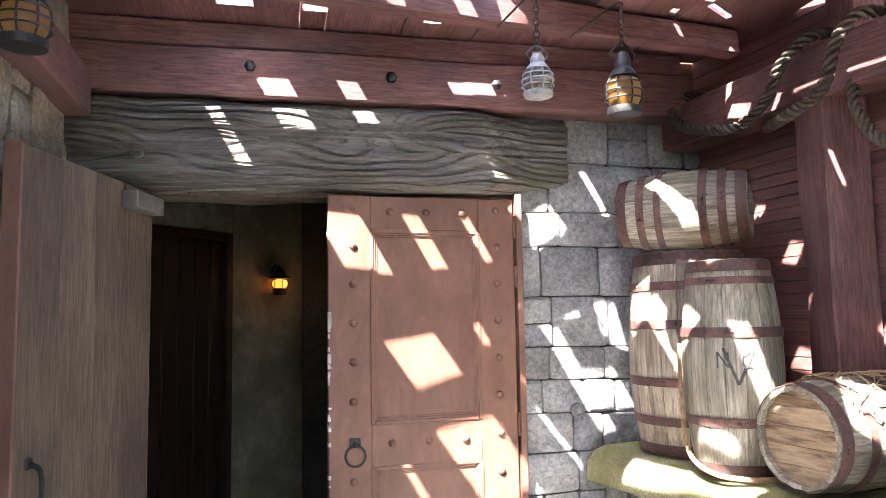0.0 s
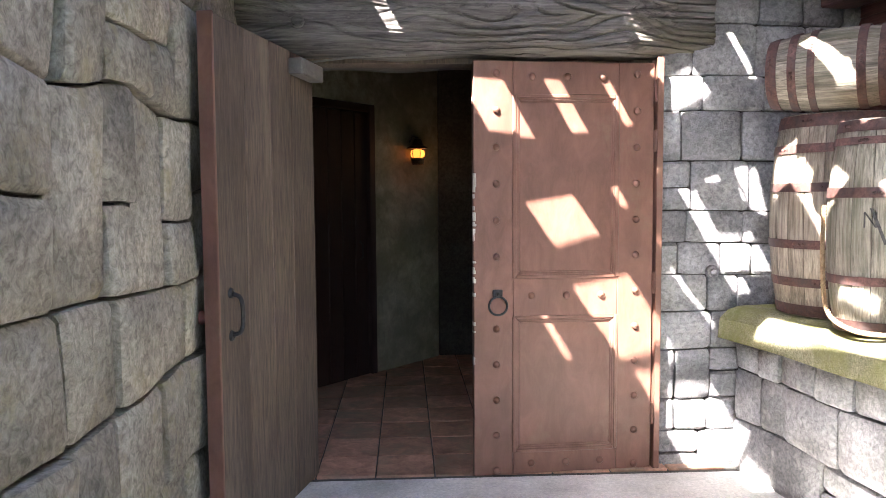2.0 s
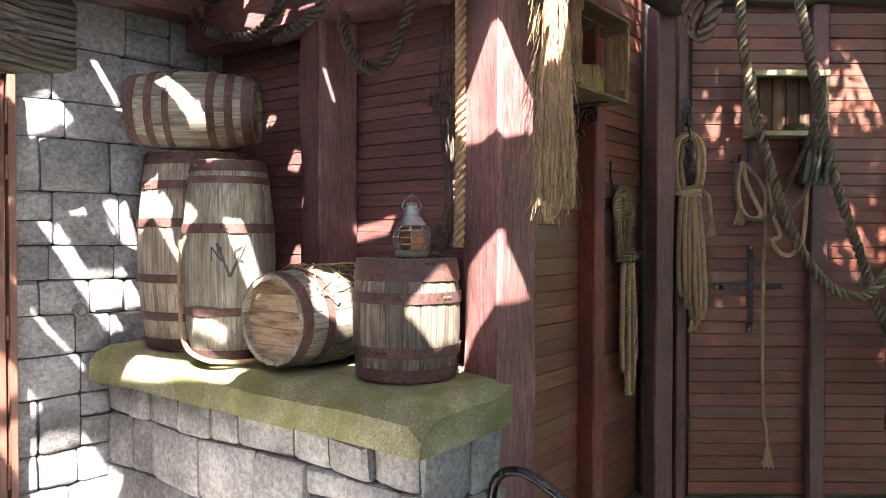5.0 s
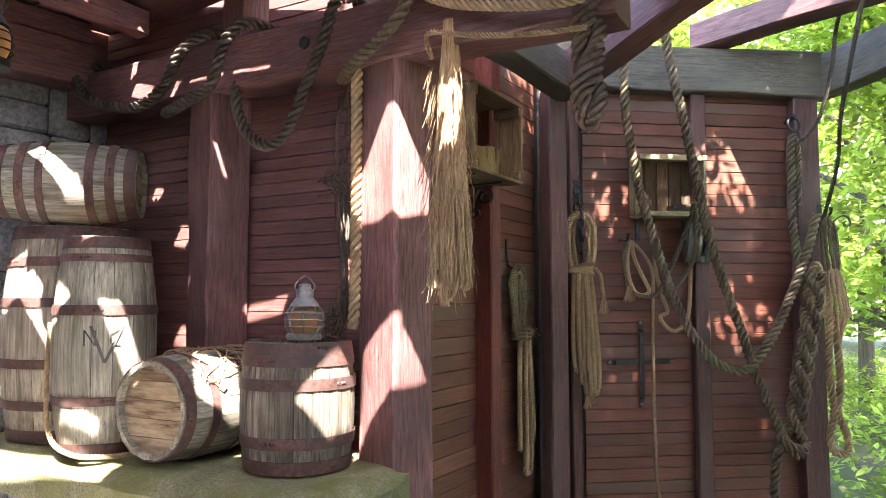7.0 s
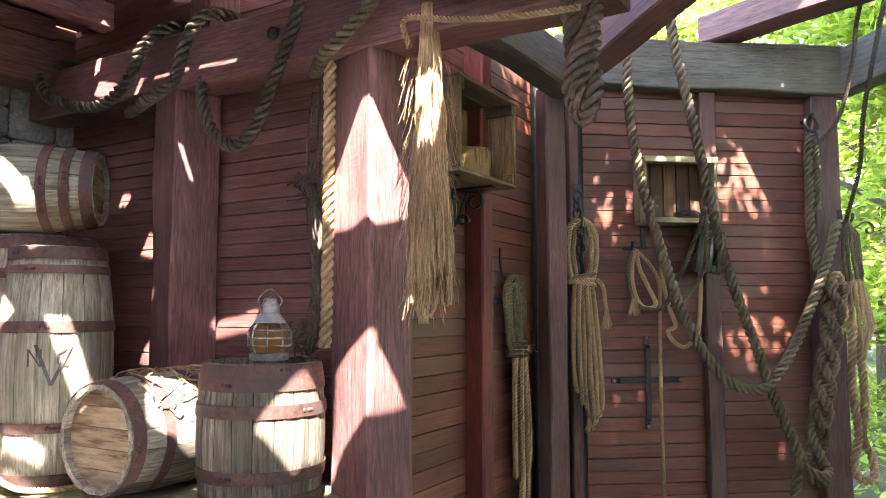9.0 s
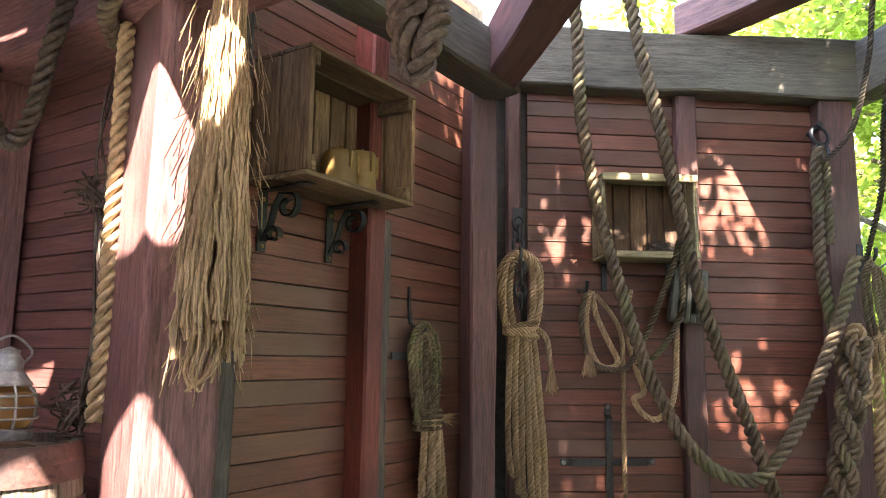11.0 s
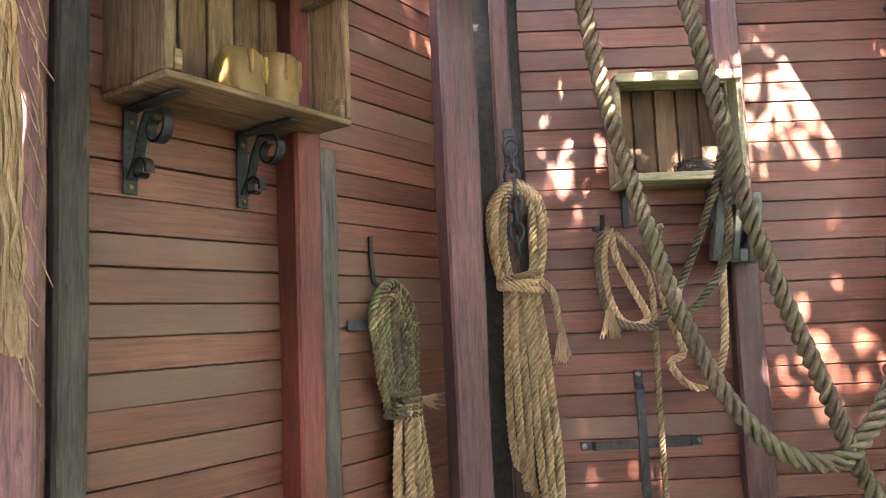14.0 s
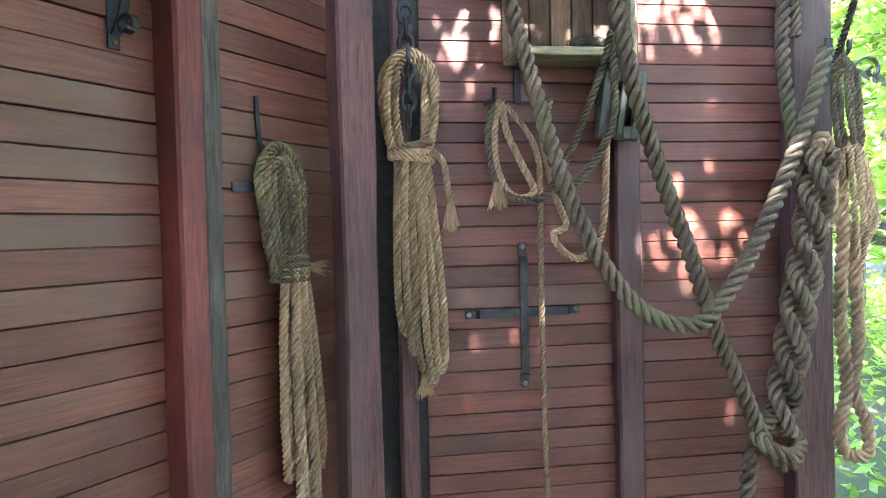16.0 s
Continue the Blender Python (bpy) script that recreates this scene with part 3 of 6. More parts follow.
faces = [(j * (NX + 1) + i, j * (NX + 1) + i + 1, (j + 1) * (NX + 1) + i + 1, (j + 1) * (NX + 1) + i) for j in range(NZ) for i in range(NX)]
lintel.add(verts, faces)
for row, z in ((0, LZ0 + 0.01), (NZ, LZ1 - 0.01)):
    k = len(lintel.v)
    front = [lintel.v[row * (NX + 1) + i] for i in range(NX + 1)]
    lintel.add(front + [(p[0], 3.9, p[2]) for p in front], [(i, i + 1, NX + 2 + i, NX + 1 + i) for i in range(NX)])
for col in (0, NX):
    side = [lintel.v[j * (NX + 1) + col] for j in range(NZ + 1)]
    lintel.add(side + [(p[0], 3.9, p[2]) for p in side], [(j, j + 1, NZ + 2 + j, NZ + 1 + j) for j in range(NZ)])
lintel_ob = solo("lintel", lintel, LINTEL, "huge gnarled grey timber beam over the doorway", "beam")
part("peg", Geo().lathe([(0.001, 0.024), (0.024, 0.022), (0.03, 0.015), (0.032, 0), (0.032, -0.04)], 14, pose(-0.63, 3.36, 2.26, 90)), LINTEL, lintel_ob, "round wooden peg end")

# right leaf, just ajar
LEAF_R = pose(1.125, 3.535, 0, 0, 0, 3.5)   # x runs from the hinge back to the free edge as -x
leaf_r = thing("double_door_leaf", "brown painted studded panel door leaf standing almost closed", "door", LEAF_R)
W = 0.925
stile = Geo()
stile.box((-W, -0.05, 0.015), (-W + 0.2, 0.0, 2.095)).box((-0.185, -0.05, 0.015), (0, 0, 2.095))
stile.box((-W + 0.2, -0.05, 0.015), (-0.185, 0, 0.13)).box((-W + 0.2, -0.05, 0.825), (-0.185, 0, 1.02)).box((-W + 0.2, -0.05, 1.93), (-0.185, 0, 2.095))
part("door_frame", stile, DOORPAINT, leaf_r)
for z0, z1 in ((0.13, 0.825), (1.02, 1.93)):
    part("panel", Geo().box((-W + 0.19, -0.042, z0 - 0.01), (-0.175, -0.01, z1 + 0.01)), DOORPAINT, leaf_r)
    mould = Geo()
    x0, x1 = -W + 0.2, -0.185
    for w, d in ((0.016, 0.056), (0.027, 0.0505), (0.036, 0.0455)):
        mould.box((x0 - 0.004, -d, z0), (x0 + w, -0.03, z1), 0.004).box((x1 - w, -d, z0), (x1 + 0.004, -0.03, z1), 0.004)
        mould.box((x0 + w, -d, z0 - 0.004), (x1 - w, -0.03, z0 + w), 0.004).box((x0 + w, -d, z1 - w), (x1 - w, -0.03, z1 + 0.004), 0.004)
    part("moulding", mould, DOORPAINT, leaf_r)
stud_mesh = mesh("stud", Geo().lathe([(0.019, 0), (0.018, 0.006), (0.013, 0.012), (0.001, 0.015)], 10), DOORPAINT)
spots = [(-W + 0.115, 0.04 + 0.1815 * i) for i in range(12) if i not in (5,)] + [(-0.09, 0.04 + 0.1815 * i) for i in range(12)]
spots += [(x, z) for z in (2.02, 0.93, 0.07) for x in (-0.63, -0.45, -0.27)]
for x, z in spots:
    part("stud", stud_mesh, None, leaf_r, m=pose(x, -0.05, z, 90))
pull = part("ring_pull", Geo().lathe([(0.046 + 0.006 * math.cos(t * math.tau / 8), 0.006 * math.sin(t * math.tau / 8)) for t in range(8)], 24, pose(-W + 0.12, -0.072, 0.885, 90), True), IRON, leaf_r, "black iron ring pull")
part("rose", Geo().box((-W + 0.095, -0.06, 0.925), (-W + 0.145, -0.05, 0.965), 0.006).box((-W + 0.112, -0.085, 0.925), (-W + 0.128, -0.06, 0.95), 0.004), IRON, pull)
for z in (0.25, 0.93, 1.65, 1.9):
    part("hinge", Geo().tube([(0.006, -0.055, z), (0.006, -0.055, z + 0.11)], 0.011, 10), DOORPAINT, leaf_r)
chips = Geo()
rng = random.Random(4)
for i in range(26):
    z = rng.uniform(0.9, 1.55) if i < 18 else rng.uniform(0.5, 1.9)
    chips.box((-W - 0.0025, -0.052, z), (-W + rng.uniform(0.004, 0.016), -0.02, z + rng.uniform(0.008, 0.05)), 0.002)
tagged(part("chipped_edge", chips, CHIPPED, leaf_r, "bare chipped white undercoat along the edge"), kind="stuff")
jamb = thing("door_frame_post", "brown painted frame post at the hinge side of the doorway", "door frame", kind="structure")
part("post", Geo().box((1.136, 3.46, 0), (1.168, 3.7, 2.12)), DOORPAINT, jamb)
part("head", Geo().box((-0.66, 3.56, 2.10), (1.14, 3.68, 2.135)), LEAFWOOD, jamb)

# left leaf, wide open, inner face of upright boards
LEAF_L = pose(-0.63, 3.53, 0, 0, 0, -104)   # x from the hinge out to the free edge, inner face is +y
leaf_l = thing("double_door_leaf", "weathered brown plank door leaf standing wide open", "door", LEAF_L)
for i, (a, b) in enumerate(((0.0, 0.27), (0.273, 0.50), (0.503, 0.74), (0.743, 0.985))):
    part("plank", Geo().box((a, 0.0, 0.015), (b, 0.045, 2.10), 0.004), LEAFWOOD, leaf_l)
part("edge_strip", Geo().box((0.987, -0.012, 0.012), (1.0, 0.05, 2.105), 0.003), DOORPAINT, leaf_l, "red-brown edge strip")
part("handle", Geo().tube(smooth_path([(0.90, 0.045, 0.90), (0.90, 0.085, 0.915), (0.90, 0.095, 0.98), (0.90, 0.085, 1.045), (0.90, 0.045, 1.06)], 0.012), 0.009, 8).lathe([(0.022, 0), (0.018, 0.008), (0.01, 0.01)], 12, pose(0.90, 0.045, 0.897, -90)).lathe([(0.022, 0), (0.018, 0.008), (0.01, 0.01)], 12, pose(0.90, 0.045, 1.063, -90)), IRON, leaf_l, "black iron pull handle")
part("knob", Geo().lathe([(0.001, 0.07), (0.02, 0.068), (0.028, 0.05), (0.02, 0.03), (0.012, 0.0)], 14, pose(0.93, -0.01, 0.97, 90)), REDPOST, leaf_l)
closer = part("door_closer", Geo().box((0.03, 0.045, 1.99), (0.30, 0.115, 2.065), 0.006), ZINC, leaf_l, "grey metal door closer")
part("arm", Geo().strip([(0.12, 0.08, 2.075), (0.14, 0.30, 2.085), (0.10, 0.55, 2.09)], 0.02, 0.006, (1, 0, 0)), ZINC, closer)

# ---- roof over the porch ----
timber("roof_beam", (-1.35, 3.42, 2.64), (2.05, 3.455, 2.64), 0.17, 0.22, BEAM, "dark red-brown beam with black bolts over the doorway", wob=0.01, group="porch beams")
timber("roof_plate", (-1.35, 3.41, 2.813), (2.05, 3.46, 2.813), 0.12, 0.115, BEAM, "dark red-brown plate on the doorway beam carrying the roof boards", group="porch beams")
timber("roof_beam", (-1.3, 2.56, 2.80), (2.12, 3.04, 2.80), 0.09, 0.13, BEAM, "dark red-brown cross beam under the slatted roof", wob=0.01, group="porch beams")
timber("roof_beam", (-0.82, 0.0, 2.50), (-0.88, 3.33, 2.50), 0.13, 0.2, BEAM, "dark red-brown wall beam on the rough stone wall", group="porch beams")
bolt_mesh = mesh("bolt", Geo().lathe([(0.026, 0), (0.026, 0.012), (0.018, 0.02), (0.001, 0.024)], 6), IRON)
for x, y, z in ((-0.15, 3.342, 2.665), (0.50, 3.349, 2.65), (1.02, 3.354, 2.64)):
    b = new("bolt", bolt_mesh)
    b.matrix_basis = pose(x, y, z, 90)
    tagged(b, "black iron bolt head in the porch beam", "bolt", "porch bolts")

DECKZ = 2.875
# straight gaps along the porch, fitted to sun patches in view: x from, to, y from, to
SUN_GAPS = [(-0.366, -0.15, 2.757, 2.915), (0.05, 0.14, 2.79, 2.935), (0.343, 0.39, 2.803, 2.952), (0.088, 0.138, 2.575, 2.64),
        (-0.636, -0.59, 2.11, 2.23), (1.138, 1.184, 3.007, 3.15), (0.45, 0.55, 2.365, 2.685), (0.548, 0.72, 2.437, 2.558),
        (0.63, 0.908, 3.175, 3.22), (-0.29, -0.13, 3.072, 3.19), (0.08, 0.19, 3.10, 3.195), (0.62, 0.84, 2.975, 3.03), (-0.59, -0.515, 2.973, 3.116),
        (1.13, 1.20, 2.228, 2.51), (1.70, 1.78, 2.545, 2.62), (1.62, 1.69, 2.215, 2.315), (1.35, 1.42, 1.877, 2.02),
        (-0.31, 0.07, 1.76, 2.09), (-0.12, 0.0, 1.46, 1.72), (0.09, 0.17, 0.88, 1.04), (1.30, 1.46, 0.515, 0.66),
        # last gap is an added opening: its sunlit floor bounces light into the porch
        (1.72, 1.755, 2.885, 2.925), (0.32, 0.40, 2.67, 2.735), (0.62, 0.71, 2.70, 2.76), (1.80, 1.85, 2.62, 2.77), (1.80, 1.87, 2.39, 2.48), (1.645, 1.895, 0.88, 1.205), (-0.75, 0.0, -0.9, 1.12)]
# askew gaps, likewise fitted to sun patches in view: centre x, y, length, width, turn
SKEW_SUN_GAPS = [(-0.237, 2.543, 0.28, 0.145, 12), (-0.20, 2.25, 0.34, 0.22, 10), (0.77, 2.985, 0.27, 0.095, 14), (0.85, 2.71, 0.21, 0.105, 62),
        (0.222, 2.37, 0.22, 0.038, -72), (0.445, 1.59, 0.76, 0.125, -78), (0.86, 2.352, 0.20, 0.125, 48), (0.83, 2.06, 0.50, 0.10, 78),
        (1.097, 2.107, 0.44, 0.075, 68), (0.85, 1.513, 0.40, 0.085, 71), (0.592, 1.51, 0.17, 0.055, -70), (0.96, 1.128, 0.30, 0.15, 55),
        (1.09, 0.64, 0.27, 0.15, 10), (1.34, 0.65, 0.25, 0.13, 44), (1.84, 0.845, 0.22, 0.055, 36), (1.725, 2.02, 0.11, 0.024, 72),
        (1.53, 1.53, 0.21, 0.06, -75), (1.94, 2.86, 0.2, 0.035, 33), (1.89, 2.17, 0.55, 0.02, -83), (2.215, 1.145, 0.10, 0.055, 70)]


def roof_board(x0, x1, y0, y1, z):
    """One board of the roof, cut away where a fitted gap crosses it."""
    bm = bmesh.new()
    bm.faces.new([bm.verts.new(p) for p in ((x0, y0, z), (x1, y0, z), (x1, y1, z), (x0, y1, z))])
    frames_ = [(Vector(((a + b) / 2, (c + d) / 2, z)), (b - a) / 2, (d - c) / 2, Vector((1, 0, 0)), Vector((0, 1, 0))) for a, b, c, d in SUN_GAPS]
    for cx, cy, length, width, turn in SKEW_SUN_GAPS:
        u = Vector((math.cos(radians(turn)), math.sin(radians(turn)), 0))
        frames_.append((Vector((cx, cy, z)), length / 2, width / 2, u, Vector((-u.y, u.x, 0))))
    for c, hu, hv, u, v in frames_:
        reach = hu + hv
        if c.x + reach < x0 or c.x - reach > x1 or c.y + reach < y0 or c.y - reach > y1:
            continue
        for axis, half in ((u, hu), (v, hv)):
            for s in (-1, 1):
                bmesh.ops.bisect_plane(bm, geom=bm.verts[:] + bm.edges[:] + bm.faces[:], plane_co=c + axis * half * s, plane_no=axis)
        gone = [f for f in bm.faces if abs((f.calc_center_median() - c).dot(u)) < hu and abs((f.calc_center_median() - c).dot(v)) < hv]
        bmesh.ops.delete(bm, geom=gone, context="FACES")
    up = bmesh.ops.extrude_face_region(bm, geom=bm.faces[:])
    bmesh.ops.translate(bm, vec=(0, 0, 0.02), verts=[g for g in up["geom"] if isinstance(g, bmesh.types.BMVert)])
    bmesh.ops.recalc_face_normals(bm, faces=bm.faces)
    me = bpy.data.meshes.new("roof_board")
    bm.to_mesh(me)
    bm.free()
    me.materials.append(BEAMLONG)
    return tagged(new("roof_board", me), "red-brown roof board cut to let fitted sun patches through", "roof board", "porch roof boards")


# boards run on unseen to y = -2.2 to keep sun off outer paving
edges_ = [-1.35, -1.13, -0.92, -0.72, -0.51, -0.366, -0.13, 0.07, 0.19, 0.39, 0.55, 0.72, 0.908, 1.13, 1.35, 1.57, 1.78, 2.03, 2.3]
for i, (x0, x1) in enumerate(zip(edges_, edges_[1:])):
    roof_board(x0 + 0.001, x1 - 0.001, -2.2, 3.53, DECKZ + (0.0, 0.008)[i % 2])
timber("roof_beam", (2.26, 0.36, 2.74), (0.6, 0.36, 2.74), 0.12, 0.12, BEAM, "dark red-brown front beam of the porch roof", group="porch beams")

# ---- alcove timbers ----
def in_house(x, y, z):
    return tuple(HOUSE @ Vector((x, y, z)))


timber("header_beam", in_house(0.085, -0.98, 2.49), in_house(0.085, 1.86, 2.49), 0.19, 0.22, BEAM, "thick red-brown beam above the alcove, hung with ropes", wob=0.012)
timber("pillar", in_house(0.128, -0.068, 0.0), in_house(0.128, -0.068, 2.38), 0.2, 0.225, BEAM, "thick purple-red painted corner pillar, edges worn", wob=0.012, category="post", roll=-7.5, bev=0.014)
timber("side_post", in_house(0.29, -0.07, 0.0), in_house(0.29, -0.07, 2.6), 0.06, 0.09, GREYBEAM, "dark green-brown post beside the pillar", category="post", roll=-7.5)
timber("alcove_post", in_house(0.115, 0.88, 0.86), in_house(0.115, 0.88, 2.38), 0.2, 0.2, BEAM, "dark red-brown square post behind the barrels", category="post", roll=-7.5, wob=0.01)
timber("short_post", in_house(0.10, 0.72, 2.60), in_house(0.10, 0.72, 2.87), 0.14, 0.16, BEAM, "short red-brown post on the alcove beam", category="post", roll=-7.5)
for y in (0.28, 1.72):
    b = new("bolt", bolt_mesh)
    b.matrix_basis = HOUSE @ pose(-0.012, y, 2.5, 0, -90, 0)
    tagged(b, "black iron bolt head in the alcove beam", "bolt", "alcove bolts")

# stone shelf
SHELFWALL = HOUSE @ pose(-0.43, 1.86, 0, 0, 0, -90)
wall_shelf = thing("wall_shelf", "grey rough stone blocks under the mossy shelf", "wall", SHELFWALL, kind="structure")
part("backing", Geo().box((-0.1, 0.03, 0), (2.0, 0.62, 0.695)), MORTARUNLIT, wall_shelf)
slab = Geo()
SX = [-0.515, -0.505, -0.46, -0.40, -0.2, 0.0, 0.21]
SZ = [0.70, 0.80, 0.845, 0.862, 0.866, 0.868, 0.868]
k = 34
verts, faces = [], []
for j in range(k + 1):
    y = -0.195 + 2.05 * j / k
    end = max(0, 1 - (y + 0.195) / 0.07)
    wave = 0.02 * noise.noise(Vector((y * 2.5, 3, 0))) - max(0, y - 1.55) * 0.12
    for i, (x, z) in enumerate(zip(SX, SZ)):
        verts.append((min(x, -0.05 if y < -0.16 else 0.21) + (wave if i < 4 else 0) + 0.004 * noise.noise(Vector((y * 14, i, 1))), y, z - 0.05 * end ** 2 * (i > 0) + 0.005 * noise.noise(Vector((x * 9, y * 9, 2))) * (i > 0)))
    verts.append((-0.05 if y < -0.16 else 0.21, y, 0.70))
n = len(SX) + 1
for j in range(k):
    for i in range(n):
        faces.append((j * n + i, j * n + (i + 1) % n, (j + 1) * n + (i + 1) % n, (j + 1) * n + i))
faces += [tuple(range(n))[::-1], tuple(range(k * n, k * n + n))]
slab.add(verts, faces)
slab_ob = solo("stone_shelf", slab, SLAB, "thick concrete shelf slab overgrown with green moss", "shelf", HOUSE)


# ---- barrels and lanterns in the porch ----
def barrel(m, label, h, r_end, r_mid, staves, hoops, mat, seed=0, head_in=0.03, group="porch barrels"):
    """A cask along local z from its base: staves, hoops with rivets and two heads."""
    ob = thing("barrel", label, "barrel", m, group)

    def radius(z):
        return r_end + (r_mid - r_end) * (1 - (2 * z / h - 1) ** 2)

    a = math.pi / staves
    zs = [h * i / 10 for i in range(11)]
    verts, faces = [], []
    for z in zs:
        r = radius(z)
        for t, d in ((-a + 0.006, -0.003), (0, 0.0), (a - 0.006, -0.003)):
            verts.append(((r + d) * math.cos(t), (r + d) * math.sin(t), z))
        for t in (a, -a):
            verts.append(((r - 0.018) * math.cos(t), (r - 0.018) * math.sin(t), z))
    for j in range(10):
        for i in range(5):
            faces.append((j * 5 + i, j * 5 + (i + 1) % 5, j * 5 + 5 + (i + 1) % 5, j * 5 + 5 + i))
    faces += [(4, 3, 2, 1, 0), (50, 51, 52, 53, 54)]
    me = mesh("stave", Geo().add(verts, faces), mat)
    rng = random.Random(seed)
    for i in range(staves):
        part("stave", me, None, ob, m=pose(0, 0, rng.uniform(-0.002, 0.002), 0, 0, 360 * i / staves + seed * 7))
    for f, w in hoops:
        z = f * h
        z0, z1 = max(0.002, z - w / 2), min(h - 0.002, z + w / 2)
        hoop = part("hoop", Geo().lathe([(radius(z0) + 0.001, z0), (radius(z0) + 0.0045, z0), (radius((z0 + z1) / 2) + 0.005, (z0 + z1) / 2), (radius(z1) + 0.0045, z1), (radius(z1) + 0.001, z1)], 48), RUST, ob)
        t = rng.uniform(3.2, 5.2)
        riv = Geo()
        for dt in (-0.09, 0.0, 0.06):
            riv.lathe([(0.007, 0), (0.005, 0.004), (0.001, 0.005)], 8, pose((radius(z) + 0.004) * math.cos(t + dt), (radius(z) + 0.004) * math.sin(t + dt), z, 0, 90, math.degrees(t + dt)))
        part("rivets", riv, RUST, hoop)
    for z in (head_in, h - head_in):
        r = radius(z) - 0.014
        for i in range(5):
            x0, x1 = -r + 2 * r * i / 5 + 0.001, -r + 2 * r * (i + 1) / 5 - 0.001
            pts = []
            for q in range(7):
                x = x0 + (x1 - x0) * q / 6
                pts.append((x, math.sqrt(max(0, r * r - x * x))))
            ring = pts + [(x, -y) for x, y in reversed(pts)]
            k = len(ring)
            part("head_board", Geo().add([(x, y, z - 0.008) for x, y in ring] + [(x, y, z + 0.008) for x, y in ring],
                 [tuple(range(k))[::-1], tuple(range(k, 2 * k))] + [(q, (q + 1) % k, k + (q + 1) % k, k + q) for q in range(k)]), HEADWOOD, ob, smooth=False)
    return ob


H6 = ((0.03, 0.05), (0.17, 0.04), (0.36, 0.04), (0.64, 0.04), (0.83, 0.04), (0.965, 0.055))
SHELF = 0.872
barrel(pose(1.90, 3.17, SHELF), "large grey oak cask standing upright with rusty hoops", 0.92, 0.245, 0.29, 22, H6, OAK, 1)
tall = barrel(pose(1.80, 2.70, SHELF), "slim greenish oak cask with a painted mark", 0.85, 0.155, 0.197, 16, ((0.03, 0.05), (0.25, 0.035), (0.66, 0.04), (0.90, 0.03), (0.97, 0.045)), OAKGREEN, 2)
# faded painted mark on the slim cask, facing the porch
for strokes, w in (((((-0.052, 0.50), (0.0, 0.36)), ((0.0, 0.36), (0.062, 0.50))), 0.012), ((((-0.075, 0.485), (-0.075, 0.425)), ((-0.075, 0.485), (-0.035, 0.425)), ((-0.035, 0.485), (-0.035, 0.425)), ((0.02, 0.47), (0.05, 0.485)), ((0.02, 0.47), (0.02, 0.435)), ((0.02, 0.435), (0.055, 0.425)), ((0.06, 0.47), (0.06, 0.44))), 0.006)):
    for (x0, z0), (x1, z1) in strokes:
        pts = []
        for q in range(7):
            x, z = x0 + (x1 - x0) * q / 6, z0 + (z1 - z0) * q / 6
            r = 0.155 + 0.042 * (1 - (2 * z / 0.85 - 1) ** 2) + 0.0012
            t = math.radians(-118) + x / r
            pts.append((r * math.cos(t), r * math.sin(t), z))
        flat = (math.cos(math.radians(-28)), math.sin(math.radians(-28)), 0.0) if abs(z1 - z0) > 0.03 else (0, 0, 1)
        part("painted_stroke", Geo().strip(pts, w, 0.002, flat), PAINTMARK, tall, "faded dark paint")
barrel(pose(1.575, 3.17, 1.978, 0, 90, -40), "small oak cask lying on the large cask", 0.56, 0.148, 0.18, 16, ((0.04, 0.05), (0.2, 0.035), (0.34, 0.03), (0.68, 0.035), (0.82, 0.035), (0.96, 0.05)), OAKGREEN, 3)
barrel(pose(1.735, 2.255, 1.074, 0, 90, 10), "pale oak cask lying on its side with a peeling head", 0.50, 0.178, 0.2, 18, ((0.04, 0.05), (0.27, 0.035), (0.62, 0.035), (0.95, 0.05)), OAKGREEN, 4, 0.035)
barrel(pose(2.095, 1.868, SHELF), "stout grey oak cask carrying a lantern", 0.452, 0.188, 0.208, 20, ((0.04, 0.06), (0.24, 0.04), (0.68, 0.04), (0.86, 0.04), (0.96, 0.05)), OAKSHADE, 5)

# rope looped at the foot of the slim cask
solo("rope", Geo().rope([(1.655, 2.86, 1.38), (1.62, 2.80, 1.15), (1.615, 2.75, 0.95), (1.635, 2.62, 0.89), (1.70, 2.50, 0.885), (1.82, 2.47, 0.885), (1.95, 2.53, 0.885)], 0.011, 3, 3.8, 6, 9), ROPE, "thin tan rope round the foot of the slim cask", "rope", recalc=False)
# torn netting on the lying cask
net = Geo()
rng = random.Random(8)
for i in range(34):
    s = rng.uniform(0.12, 0.44)
    t0 = rng.uniform(-0.9, 0.9)
    pts = []
    for q in range(4):
        t = t0 + 0.28 * q * rng.choice((-1, 1)) * rng.uniform(0.3, 1)
        sq = s + rng.uniform(-0.06, 0.06)
        pts.append(tuple(pose(1.735, 2.255, 1.074, 0, 0, 10) @ Vector((sq, 0.207 * math.sin(t), 0.207 * math.cos(t) + rng.uniform(0, 0.006)))))
    net.tube(smooth_path(pts, 0.02), 0.003, 4)
solo("fishing_net", net, FIBRE, "scrap of frayed tan netting on the lying cask", "net", recalc=False)


